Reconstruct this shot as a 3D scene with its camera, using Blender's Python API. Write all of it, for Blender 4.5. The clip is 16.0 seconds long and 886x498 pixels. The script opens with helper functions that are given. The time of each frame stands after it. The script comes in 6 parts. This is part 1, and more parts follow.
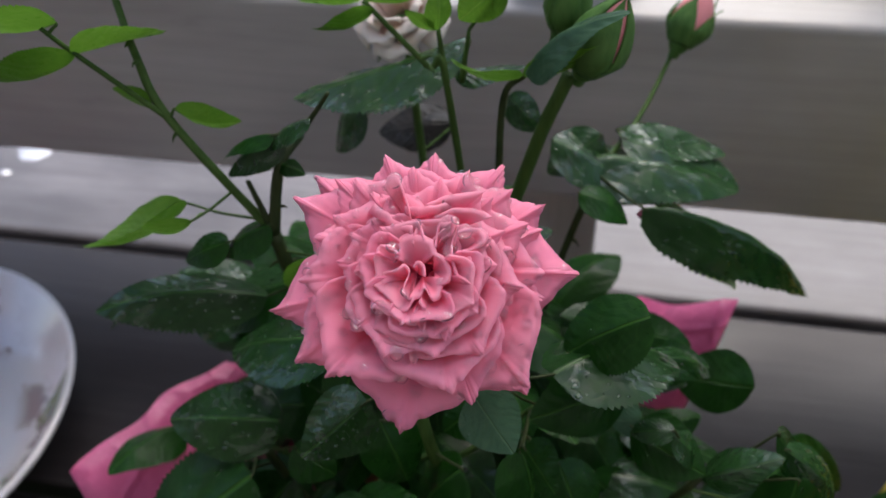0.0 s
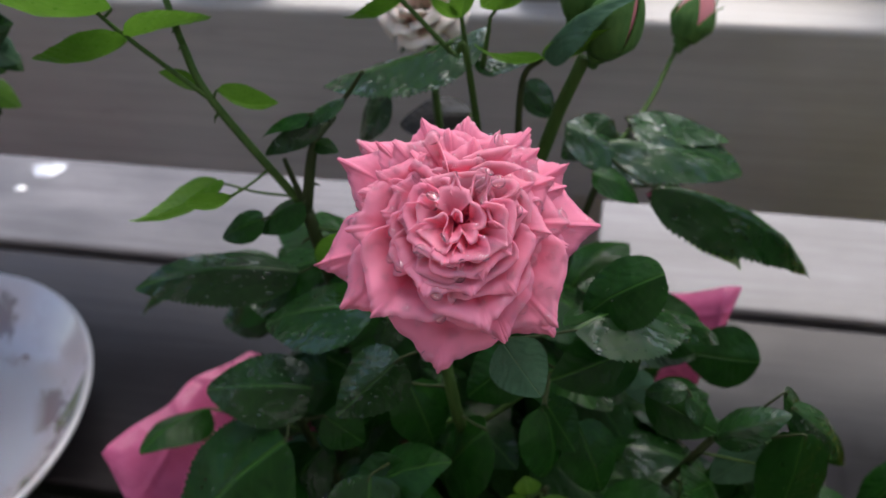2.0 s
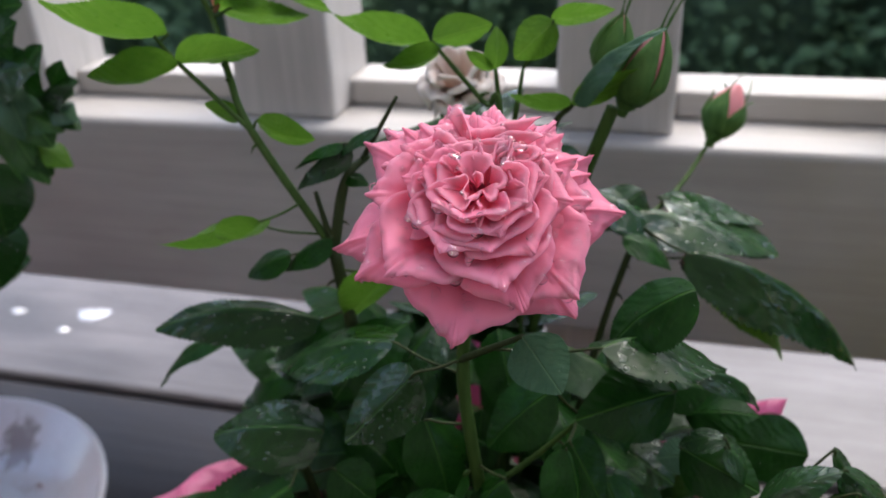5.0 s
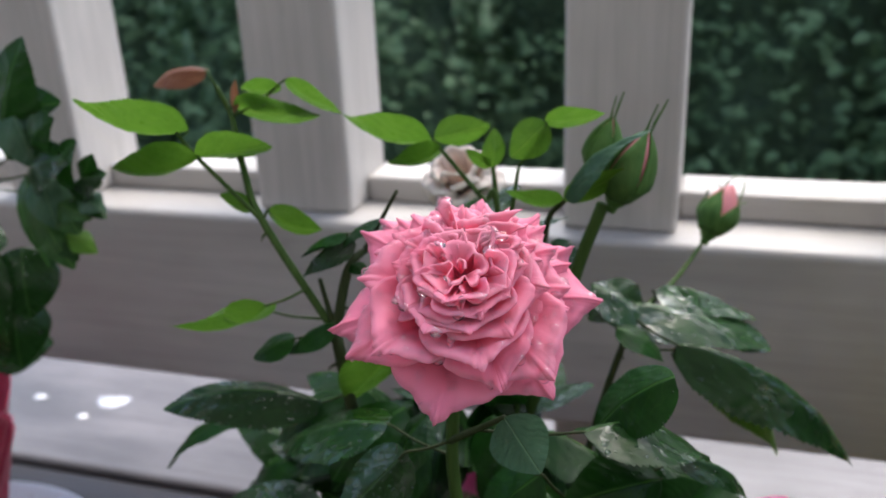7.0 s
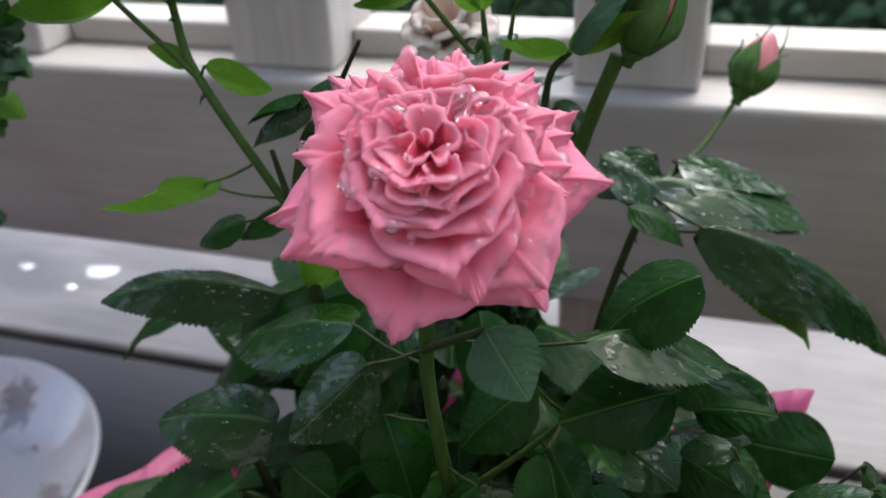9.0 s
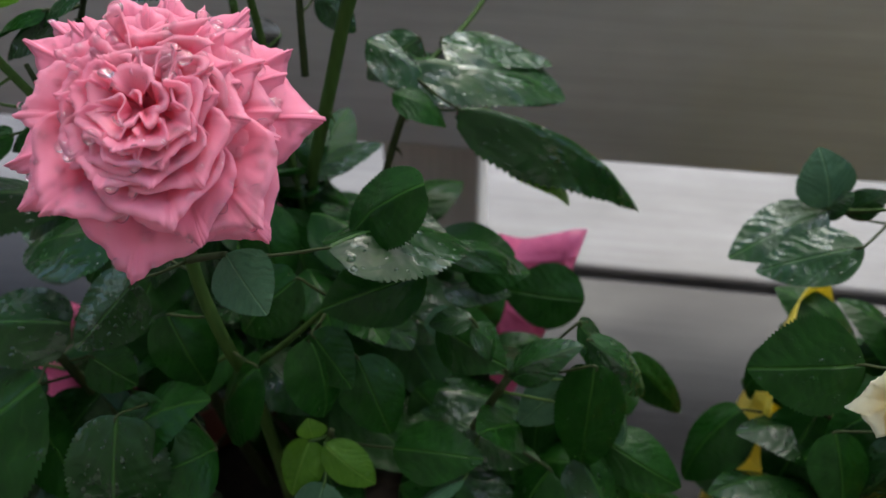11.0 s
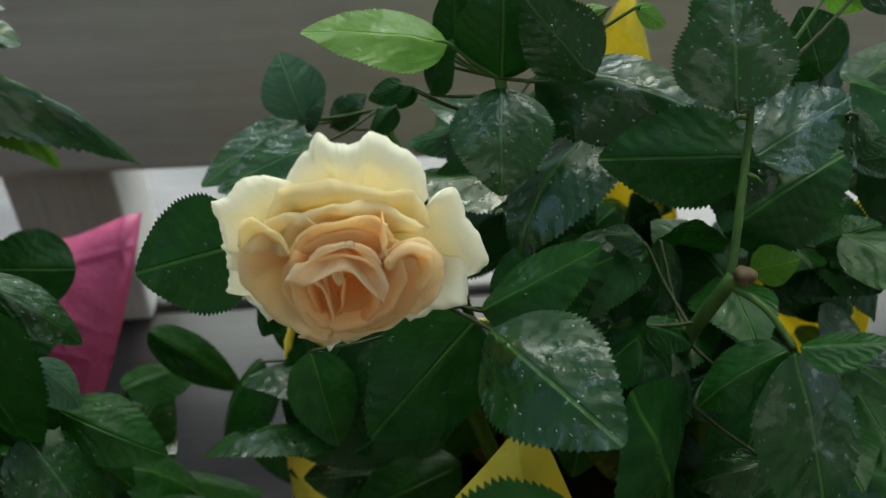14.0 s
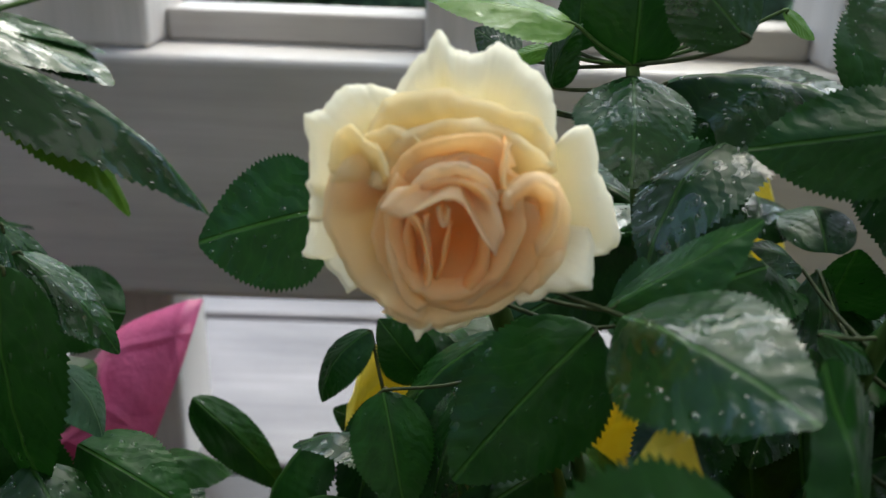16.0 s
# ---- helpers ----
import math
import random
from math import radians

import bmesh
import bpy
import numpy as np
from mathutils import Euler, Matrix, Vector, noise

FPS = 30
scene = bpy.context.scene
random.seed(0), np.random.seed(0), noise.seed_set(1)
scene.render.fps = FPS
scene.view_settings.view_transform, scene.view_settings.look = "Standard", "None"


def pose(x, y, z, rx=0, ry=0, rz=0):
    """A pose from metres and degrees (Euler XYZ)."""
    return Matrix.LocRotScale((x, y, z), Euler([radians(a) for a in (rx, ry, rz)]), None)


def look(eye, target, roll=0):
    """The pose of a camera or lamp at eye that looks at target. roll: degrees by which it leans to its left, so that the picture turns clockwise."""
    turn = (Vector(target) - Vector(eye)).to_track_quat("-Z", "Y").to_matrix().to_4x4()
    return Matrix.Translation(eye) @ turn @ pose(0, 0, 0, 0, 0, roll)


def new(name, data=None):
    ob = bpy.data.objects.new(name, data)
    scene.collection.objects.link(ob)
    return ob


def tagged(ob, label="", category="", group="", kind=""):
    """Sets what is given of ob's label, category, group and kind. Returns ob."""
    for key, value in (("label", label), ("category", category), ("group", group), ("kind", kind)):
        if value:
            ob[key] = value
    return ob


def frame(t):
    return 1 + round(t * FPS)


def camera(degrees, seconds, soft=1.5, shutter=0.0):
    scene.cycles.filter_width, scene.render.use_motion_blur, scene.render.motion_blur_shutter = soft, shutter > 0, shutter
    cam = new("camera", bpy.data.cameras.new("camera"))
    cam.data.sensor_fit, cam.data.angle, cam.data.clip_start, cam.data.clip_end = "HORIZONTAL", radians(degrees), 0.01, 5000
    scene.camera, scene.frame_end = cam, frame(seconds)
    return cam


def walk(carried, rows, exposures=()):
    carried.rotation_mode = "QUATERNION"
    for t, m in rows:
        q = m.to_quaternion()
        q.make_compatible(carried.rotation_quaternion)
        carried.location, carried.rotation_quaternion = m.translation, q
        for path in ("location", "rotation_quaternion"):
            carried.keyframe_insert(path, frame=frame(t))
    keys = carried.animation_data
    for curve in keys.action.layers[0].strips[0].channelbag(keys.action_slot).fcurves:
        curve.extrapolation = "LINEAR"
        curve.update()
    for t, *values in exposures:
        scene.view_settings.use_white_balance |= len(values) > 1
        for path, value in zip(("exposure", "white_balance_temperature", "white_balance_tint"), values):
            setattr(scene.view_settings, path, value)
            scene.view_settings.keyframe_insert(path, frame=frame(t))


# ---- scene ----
cam = camera(54.49, 16.0)
cam.data.dof.use_dof = True
cam.data.dof.focus_distance = 0.132
cam.data.dof.aperture_fstop = 24.0
ROWS = [
    (0, 0.0037, -0.0010, 0.3420, 14.06, -45.15, -4.29),
    (0.5, -0.0003, -0.0040, 0.3417, 14.01, -44.62, -4.12),
    (1, -0.0010, -0.0094, 0.3421, 13.91, -44.22, -4.01),
    (1.5, 0.0018, -0.0152, 0.3417, 13.75, -43.66, -4.19),
    (2, 0.0009, -0.0188, 0.3413, 13.54, -43.12, -4.28),
    (2.5, 0.0046, -0.0214, 0.3400, 13.35, -42.33, -4.73),
    (3, 0.0055, -0.0258, 0.3302, 13.68, -42.06, -5.86),
    (3.5, 0.0041, -0.0325, 0.3118, 14.29, -41.51, -6.19),
    (4, 0.0054, -0.0423, 0.3037, 15.01, -39.94, -4.41),
    (4.5, 0.0036, -0.0411, 0.3048, 15.37, -34.48, -4.02),
    (5, 0.0075, -0.0391, 0.3068, 15.90, -28.24, -2.93),
    (5.2, 0.0080, -0.0385, 0.3081, 15.83, -25.70, -2.86),
    (7.3, 0.0170, -0.0470, 0.3085, 17.50, -20.90, -2.40),
    (7.5, 0.0168, -0.0425, 0.3001, 17.44, -20.42, -2.34),
    (8, 0.0155, -0.0274, 0.2803, 17.87, -22.00, -1.81),
    (8.2, 0.0129, -0.0230, 0.2816, 18.10, -23.03, -1.80),
    (10.3, 0.0155, -0.0069, 0.3251, 17.57, -43.65, -5.59),
    (10.5, 0.0206, -0.0054, 0.3269, 14.68, -44.30, -3.69),
    (11, 0.0354, -0.0097, 0.3190, 9.08, -44.36, -1.18),
    (11.5, 0.0462, -0.0171, 0.3144, 5.22, -45.71, 0.52),
    (12, 0.0645, -0.0205, 0.3141, 1.04, -45.71, 2.47),
    (12.5, 0.0806, -0.0237, 0.3067, -3.43, -45.69, 4.05),
    (13, 0.0965, -0.0274, 0.3025, -3.93, -44.81, 3.16),
    (13.5, 0.1131, -0.0164, 0.2865, -4.79, -40.87, 0.40),
    (14, 0.1147, -0.0114, 0.2766, -4.86, -38.17, -0.04),
    (14.5, 0.1251, -0.0150, 0.2595, -2.92, -28.42, -1.88),
    (15, 0.1217, -0.0150, 0.2390, -1.85, -21.75, -1.55),
    (15.5, 0.1173, -0.0133, 0.2298, -1.01, -21.55, 0.09),
    (16, 0.1074, -0.0114, 0.2330, -0.48, -21.59, 2.14),
]


def held(x, y, z, yaw, pitch, roll):
    return pose(x, y, z, 0, 0, yaw) @ pose(0, 0, 0, 90 + pitch) @ pose(0, 0, 0, 0, 0, roll)


walk(cam, [(row[0], held(*row[1:])) for row in ROWS], [(0, 1.42, 6500, 10), (3.5, 1.45, 6500, 10), (5, 1.66, 6500, 10), (8, 1.76, 6500, 8), (10.5, 1.57, 6500, 6), (12.5, 1.46, 6700, -10), (14, 1.6, 6700, -8), (15, 1.7, 6600, -2), (16, 1.78, 6500, 2)])

# ==== light ====
world = bpy.data.worlds.new("world")
scene.world = world
world.use_nodes = True
wn = world.node_tree.nodes
sky = wn.new("ShaderNodeTexSky")
sky.sky_type = "NISHITA"
sky.sun_disc = False
sky.sun_elevation = radians(58)
sky.sun_rotation = radians(20)
sky.air_density = 1.0
sky.dust_density = 2.5
sky.ozone_density = 0.6
world.node_tree.links.new(sky.outputs[0], wn["Background"].inputs[0])
wn["Background"].inputs[1].default_value = 0.15

sun_data = bpy.data.lights.new("sun", "SUN")
sun_data.energy = 1.5
sun_data.angle = radians(60)
sun_data.color = (1.0, 0.99, 0.97)
sun = new("sun", sun_data)
sun.matrix_world = look((0.5, 1.5, 2.6), (0, 0, 0))

# ==== materials ====


class Nodes:
    """A small builder of node materials."""

    def __init__(self, name):
        self.mat = bpy.data.materials.new(name)
        self.mat.use_nodes = True
        self.tree = self.mat.node_tree
        self.bsdf = self.tree.nodes["Principled BSDF"]
        self.out = self.tree.nodes["Material Output"]
        self.coord = self.tree.nodes.new("ShaderNodeTexCoord")

    def put(self, sock, value):
        if isinstance(value, bpy.types.NodeSocket):
            self.tree.links.new(value, sock)
        elif isinstance(value, tuple) and len(value) == 3 and sock.type == "RGBA":
            sock.default_value = (*value, 1)
        else:
            sock.default_value = value

    def set(self, **values):
        for key, value in values.items():
            self.put(self.bsdf.inputs[key.replace("_", " ")], value)
        return self

    def node(self, kind, **inputs):
        n = self.tree.nodes.new(kind)
        for key, value in inputs.items():
            self.put(n.inputs[key.replace("_", " ")], value)
        return n

    def math(self, op, a, b=0.0, c=0.0, clamp=False):
        n = self.tree.nodes.new("ShaderNodeMath")
        n.operation, n.use_clamp = op, clamp
        for s, v in zip(n.inputs, (a, b, c)):
            self.put(s, v)
        return n.outputs[0]

    def mapped(self, scale, space="Object", shift=(0, 0, 0)):
        n = self.node("ShaderNodeMapping", Scale=scale, Location=shift)
        self.put(n.inputs[0], self.coord.outputs[space])
        return n.outputs[0]

    def noise(self, scale, detail=3.0, rough=0.55, vector=None, distort=0.0):
        n = self.node("ShaderNodeTexNoise", Scale=scale, Detail=detail, Roughness=rough, Distortion=distort)
        self.put(n.inputs["Vector"], vector if vector is not None else self.coord.outputs["Object"])
        return n.outputs["Fac"]

    def ramp(self, fac, *stops):
        n = self.tree.nodes.new("ShaderNodeValToRGB")
        self.put(n.inputs[0], fac)
        e = n.color_ramp.elements
        while len(e) < len(stops):
            e.new(0.5)
        for el, (pos, col) in zip(e, stops):
            el.position = pos
            el.color = (*col, 1) if isinstance(col, tuple) else (col, col, col, 1)
        return n.outputs[0]

    def mix(self, fac, a, b, kind="MIX"):
        n = self.tree.nodes.new("ShaderNodeMix")
        n.data_type, n.blend_type = "RGBA", kind
        self.put(n.inputs[0], fac)
        self.put(n.inputs[6], a)
        self.put(n.inputs[7], b)
        return n.outputs[2]

    def bump(self, height, strength=0.3, distance=0.001, under=None):
        n = self.node("ShaderNodeBump", Strength=strength, Distance=distance, Height=height)
        if under is not None:
            self.put(n.inputs["Normal"], under)
        return n.outputs[0]

    def random(self):
        return self.tree.nodes.new("ShaderNodeObjectInfo").outputs["Random"]

    def split(self, vector=None):
        n = self.tree.nodes.new("ShaderNodeSeparateXYZ")
        self.put(n.inputs[0], vector if vector is not None else self.coord.outputs["Object"])
        return n.outputs

    def thin(self, colour, share, normal=None):
        """Lets a share of the light through a thin sheet."""
        t = self.node("ShaderNodeBsdfTranslucent", Color=colour)
        if normal is not None:
            self.put(t.inputs["Normal"], normal)
        m = self.node("ShaderNodeMixShader", Fac=share)
        self.tree.links.new(self.bsdf.outputs[0], m.inputs[1])
        self.tree.links.new(t.outputs[0], m.inputs[2])
        self.tree.links.new(m.outputs[0], self.out.inputs[0])
        return self


def painted_wood(name, light, dark, gloss=0.45, upright=False, algae=0.0, mottle=0.35):
    """Weathered solid-stained boards; the grain runs along x, or along z where they stand upright."""
    n = Nodes(name)
    rnd = n.random()
    shift = n.node("ShaderNodeCombineXYZ", X=n.math("MULTIPLY", rnd, 37.0), Y=n.math("MULTIPLY", rnd, 11.0))
    add = n.node("ShaderNodeVectorMath")
    n.put(add.inputs[0], n.coord.outputs["Object"])
    n.put(add.inputs[1], shift.outputs[0])

    def stretched(scale):
        m = n.node("ShaderNodeMapping", Scale=scale[::-1] if upright else scale)
        n.put(m.inputs[0], add.outputs[0])
        return m.outputs[0]

    grain = n.noise(1.0, 6, 0.65, stretched((9, 260, 260)), 0.4)
    fine = n.noise(1.0, 4, 0.6, stretched((40, 900, 900)))
    blot = n.noise(1.0, 4, 0.6, stretched((9, 22, 22)))
    worn = n.ramp(n.noise(1.0, 6, 0.7, stretched((14, 90, 90)), 1.0), (0.60, 0.0), (0.74, 1.0))
    col = n.mix(n.ramp(grain, (0.32, 0.0), (0.68, 1.0)), dark, light)
    col = n.mix(n.math("MULTIPLY", n.ramp(blot, (0.35, 1.0), (0.65, 0.0)), mottle), col, tuple(0.6 * c for c in dark))
    col = n.mix(n.math("MULTIPLY", worn, 0.35), col, tuple(0.55 * c for c in dark))
    if algae:
        patch = n.math("ADD", n.split()[0], n.math("MULTIPLY", n.math("SUBTRACT", n.noise(9.0, 4, 0.6), 0.5), 0.5))
        film = n.ramp(patch, (0.0, 0.0), (0.22, 1.0))
        col = n.mix(n.math("MULTIPLY", film, algae), col, (0.21, 0.185, 0.115))
    wet = n.ramp(blot, (0.42, 0.30), (0.62, gloss))
    h = n.math("ADD", n.math("MULTIPLY", grain, 0.7), n.math("MULTIPLY", fine, 0.3))
    n.set(Base_Color=col, Roughness=wet, Specular_IOR_Level=0.25, Normal=n.bump(h, 0.5, 0.0006))
    return n.mat


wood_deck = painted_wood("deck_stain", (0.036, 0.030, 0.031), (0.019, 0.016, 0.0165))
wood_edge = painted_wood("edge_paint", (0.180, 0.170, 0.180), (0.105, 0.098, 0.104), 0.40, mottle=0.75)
wood_rail = painted_wood("rail_paint", (0.46, 0.436, 0.418), (0.385, 0.363, 0.345), 0.55, algae=0.42)
wood_post = painted_wood("baluster_paint", (0.53, 0.500, 0.48), (0.43, 0.405, 0.385), 0.55, True)
wood_beam = painted_wood("joist_wood", (0.10, 0.08, 0.06), (0.05, 0.04, 0.03), 0.7)


def leaf_material(name, dark, light, vein, wet, thin=0.18, quilt=0.16):
    """A rose leaflet: midrib, side veins, quilting, and a film of rain in patches. Local x across (-0.5..0.5), y along (0..1)."""
    n = Nodes(name)
    x, y, z = n.split()
    ax = n.math("ABSOLUTE", x)
    rnd = n.random()
    slant = n.math("SUBTRACT", n.math("MULTIPLY", y, 7.0), n.math("MULTIPLY", ax, 5.5))
    slant = n.math("ADD", slant, n.math("MULTIPLY", n.noise(4.0, 2, 0.5), 2.2))
    wave = n.math("ABSOLUTE", n.math("SUBTRACT", n.math("FRACT", slant), 0.5))
    side = n.math("MULTIPLY", n.ramp(wave, (0.0, 1.0), (0.10, 0.0)), n.ramp(ax, (0.30, 1.0), (0.47, 0.0)))
    mid = n.ramp(ax, (0.008, 1.0), (0.022, 0.0))
    veins = n.math("MAXIMUM", mid, n.math("MULTIPLY", side, 0.22))
    place = n.node("ShaderNodeVectorMath")
    n.put(place.inputs[0], n.coord.outputs["Object"])
    shift = n.node("ShaderNodeCombineXYZ", X=n.math("MULTIPLY", rnd, 19.0), Z=n.math("MULTIPLY", rnd, 7.0))
    n.put(place.inputs[1], shift.outputs[0])
    v = place.outputs[0]
    mottled = n.noise(5.0, 4, 0.6, v)
    col = n.mix(n.ramp(mottled, (0.3, 0.0), (0.7, 1.0)), dark, light)
    col = n.mix(n.math("MULTIPLY", rnd, 0.35), col, tuple(0.55 * c for c in dark))
    col = n.mix(n.math("MULTIPLY", veins, 0.75), col, vein)
    ridge = n.math("MULTIPLY", n.math("SUBTRACT", wave, 0.25), n.ramp(ax, (0.02, 0.0), (0.12, 1.0)))
    film = n.ramp(n.math("ADD", n.noise(2.6, 4, 0.55, v, 0.6), n.math("MULTIPLY", ridge, 0.17)), (0.44 - wet * 0.04, 0.14 * wet), (0.565 - wet * 0.04, 0.26 * wet), (0.60 - wet * 0.04, 0.15 + 0.8 * wet))
    drop = 0.0
    for scale, few, tall in ((11.0, 0.78, 0.7), (24.0, 0.75, 0.40)):
        cell = n.node("ShaderNodeTexVoronoi", Scale=scale)
        n.put(cell.inputs["Vector"], v)
        pick = n.ramp(cell.outputs["Color"], (few - wet * 0.06, 0.0), (few + 0.01 - wet * 0.06, 1.0))
        bead = n.math("SQRT", n.ramp(cell.outputs["Distance"], (0.0, 1.0), (0.30, 0.0)))
        drop = n.math("MAXIMUM", drop, n.math("MULTIPLY", n.math("MULTIPLY", bead, pick), tall))
    lumps = n.math("MULTIPLY", n.math("MULTIPLY", n.math("SUBTRACT", 0.5, wave), n.ramp(ax, (0.0, 0.2), (0.25, 1.0))), -2.0 * quilt)
    h = n.math("SUBTRACT", lumps, n.math("MULTIPLY", mid, 0.6))
    skin = n.bump(h, 0.7, 0.0007)
    rain = n.bump(n.math("ADD", n.math("ADD", n.math("MULTIPLY", film, 0.10), n.math("MULTIPLY", ridge, 0.30)), n.math("ADD", drop, n.math("MULTIPLY", n.noise(13.0, 4, 0.6, v), 0.46))), 0.8, 0.0008)
    shine = n.math("MAXIMUM", film, n.ramp(drop, (0.02, 0.0), (0.06, 1.0)))
    n.set(Base_Color=col, Roughness=n.mix(shine, (0.38, 0.38, 0.38), (0.15, 0.15, 0.15)),
          Normal=skin, Coat_Weight=n.math("MULTIPLY", shine, min(0.9, 0.35 + wet)),
          Coat_Roughness=0.07, Coat_Normal=rain, Coat_IOR=1.56, Specular_IOR_Level=0.13)
    n.thin(n.mix(0.6, col, tuple(min(1, 2.2 * c) for c in light)), thin, skin)
    return n.mat


leaf_dark = leaf_material("leaf_dark", (0.0050, 0.029, 0.0032), (0.0110, 0.053, 0.0058), (0.034, 0.098, 0.014), 0.0, 0.10)
leaf_wet = leaf_material("leaf_wet", (0.0054, 0.026, 0.0044), (0.0115, 0.045, 0.0072), (0.036, 0.095, 0.018), 0.85, 0.10)
# wetter copy of leaf_wet, its base lightened to paint in sky sheen
leaf_wet_sheen = leaf_material("leaf_wet_sheen", (0.0085, 0.036, 0.0075), (0.018, 0.062, 0.013), (0.042, 0.105, 0.024), 1.4, 0.12)
leaf_dull = leaf_material("leaf_dull", (0.034, 0.085, 0.045), (0.058, 0.120, 0.065), (0.09, 0.165, 0.08), 0.35, 0.15)
leaf_curl = leaf_material("leaf_curl", (0.018, 0.060, 0.014), (0.040, 0.110, 0.026), (0.10, 0.20, 0.05), 0.3, 0.2)
leaf_young = leaf_material("leaf_young", (0.060, 0.150, 0.014), (0.098, 0.215, 0.022), (0.17, 0.31, 0.055), 0.15, 0.32, 0.15)
leaf_red = leaf_material("leaf_red", (0.16, 0.055, 0.035), (0.23, 0.10, 0.05), (0.26, 0.15, 0.08), 0.2, 0.3, 0.15)
# near-black, slightly brownish grey leaf colour
leaf_blackish = leaf_material("leaf_blackish", (0.012, 0.012, 0.011), (0.030, 0.026, 0.024), (0.03, 0.03, 0.025), 0.1, 0.03)


def stem_material(name, low, high):
    n = Nodes(name)
    streak = n.noise(1.0, 4, 0.6, n.mapped((700, 700, 90)))
    n.set(Base_Color=n.mix(n.ramp(streak, (0.3, 0.0), (0.7, 1.0)), low, high), Roughness=0.55, Specular_IOR_Level=0.12, Normal=n.bump(streak, 0.3, 0.0004))
    return n.mat


stem_green = stem_material("stem_green", (0.028, 0.060, 0.012), (0.058, 0.102, 0.024))
sepal_green = stem_material("sepal_green", (0.045, 0.110, 0.026), (0.085, 0.165, 0.045))
stem_dark = stem_material("stem_dark", (0.020, 0.030, 0.010), (0.042, 0.054, 0.020))
stem_brown = stem_material("stem_brown", (0.05, 0.035, 0.018), (0.10, 0.068, 0.035))


def petal_material(name, deep, body, rim, thin=0.3, rough=0.42):
    """u (attribute 'along') 0 at the base, 1 at the edge."""
    n = Nodes(name)
    along = n.tree.nodes.new("ShaderNodeAttribute")
    along.attribute_name = "along"
    a = along.outputs["Fac"]
    rnd = n.random()
    side = n.tree.nodes.new("ShaderNodeAttribute")
    side.attribute_name = "across"
    lines = n.node("ShaderNodeCombineXYZ", X=n.math("MULTIPLY", side.outputs["Fac"], 9.0), Y=n.math("MULTIPLY", a, 1.6), Z=n.math("MULTIPLY", rnd, 31.0)).outputs[0]
    veins = n.noise(1.6, 4, 0.6, lines, 0.5)
    blush = n.noise(160.0, 3, 0.55)
    col = n.ramp(n.math("ADD", a, n.math("MULTIPLY", n.math("SUBTRACT", blush, 0.5), 0.30)), (0.15, deep), (0.60, body), (0.90, rim), (1.0, tuple(0.04 + 0.96 * x for x in rim)))
    col = n.mix(n.math("MULTIPLY", n.math("ADD", n.math("MULTIPLY", rnd, 0.10), n.ramp(veins, (0.45, 0.02), (0.65, 0.0))), 1.0), col, deep)
    h = n.math("ADD", n.math("MULTIPLY", n.noise(900.0, 2, 0.5), 0.10), n.math("ADD", n.math("MULTIPLY", blush, 0.5), n.math("MULTIPLY", veins, 0.25)))
    nor = n.bump(h, 0.25, 0.0008)
    n.set(Base_Color=col, Roughness=rough, Normal=nor, Specular_IOR_Level=0.20, Coat_Weight=0.15, Coat_Roughness=0.22, Coat_Normal=nor)
    n.thin(col, thin, nor)
    return n.mat


petal_heart = petal_material("petal_heart", (0.92, 0.20, 0.32), (0.96, 0.33, 0.47), (0.97, 0.45, 0.58), 0.5)
petal_pink = petal_material("petal_pink", (0.80, 0.085, 0.19), (0.95, 0.260, 0.405), (0.97, 0.40, 0.55), 0.50)
petal_guard = petal_material("petal_guard", (0.88, 0.20, 0.33), (0.93, 0.265, 0.41), (0.94, 0.31, 0.46), 0.36)
petal_apricot = petal_material("petal_apricot", (0.98, 0.50, 0.13), (0.99, 0.70, 0.33), (0.99, 0.81, 0.50), 0.70)
petal_blush = petal_material("petal_blush", (0.99, 0.67, 0.32), (0.99, 0.83, 0.55), (0.99, 0.88, 0.66), 0.72)
petal_yellow = petal_material("petal_yellow", (0.97, 0.60, 0.09), (0.98, 0.83, 0.43), (0.98, 0.89, 0.60), 0.55)
petal_cream = petal_material("petal_cream", (0.97, 0.80, 0.32), (0.97, 0.91, 0.65), (0.97, 0.94, 0.80), 0.45)
petal_bud = petal_material("petal_bud", (0.74, 0.28, 0.30), (0.82, 0.36, 0.40), (0.85, 0.42, 0.45), 0.2)
petal_pale = petal_material("petal_pale", (0.72, 0.55, 0.46), (0.78, 0.66, 0.60), (0.80, 0.72, 0.66), 0.3)

n = Nodes("rain_water")
n.set(Base_Color=(1, 1, 1), Roughness=0.0, IOR=1.33, Transmission_Weight=1.0, Coat_Weight=0.5, Coat_IOR=1.75, Coat_Roughness=0.0)
clear = n.node("ShaderNodeBsdfTransparent")
half = n.node("ShaderNodeMixShader", Fac=0.20)
n.tree.links.new(n.bsdf.outputs[0], half.inputs[1])
n.tree.links.new(clear.outputs[0], half.inputs[2])
n.tree.links.new(half.outputs[0], n.out.inputs[0])
water = n.mat


# the sky's glint is put into a pale grey body and strong coat
n = Nodes("pooled_water")
n.set(Base_Color=(0.5, 0.5, 0.52), Roughness=0.15, Coat_Weight=1.0, Coat_IOR=2.4, Coat_Roughness=0.12)
pool = n.mat


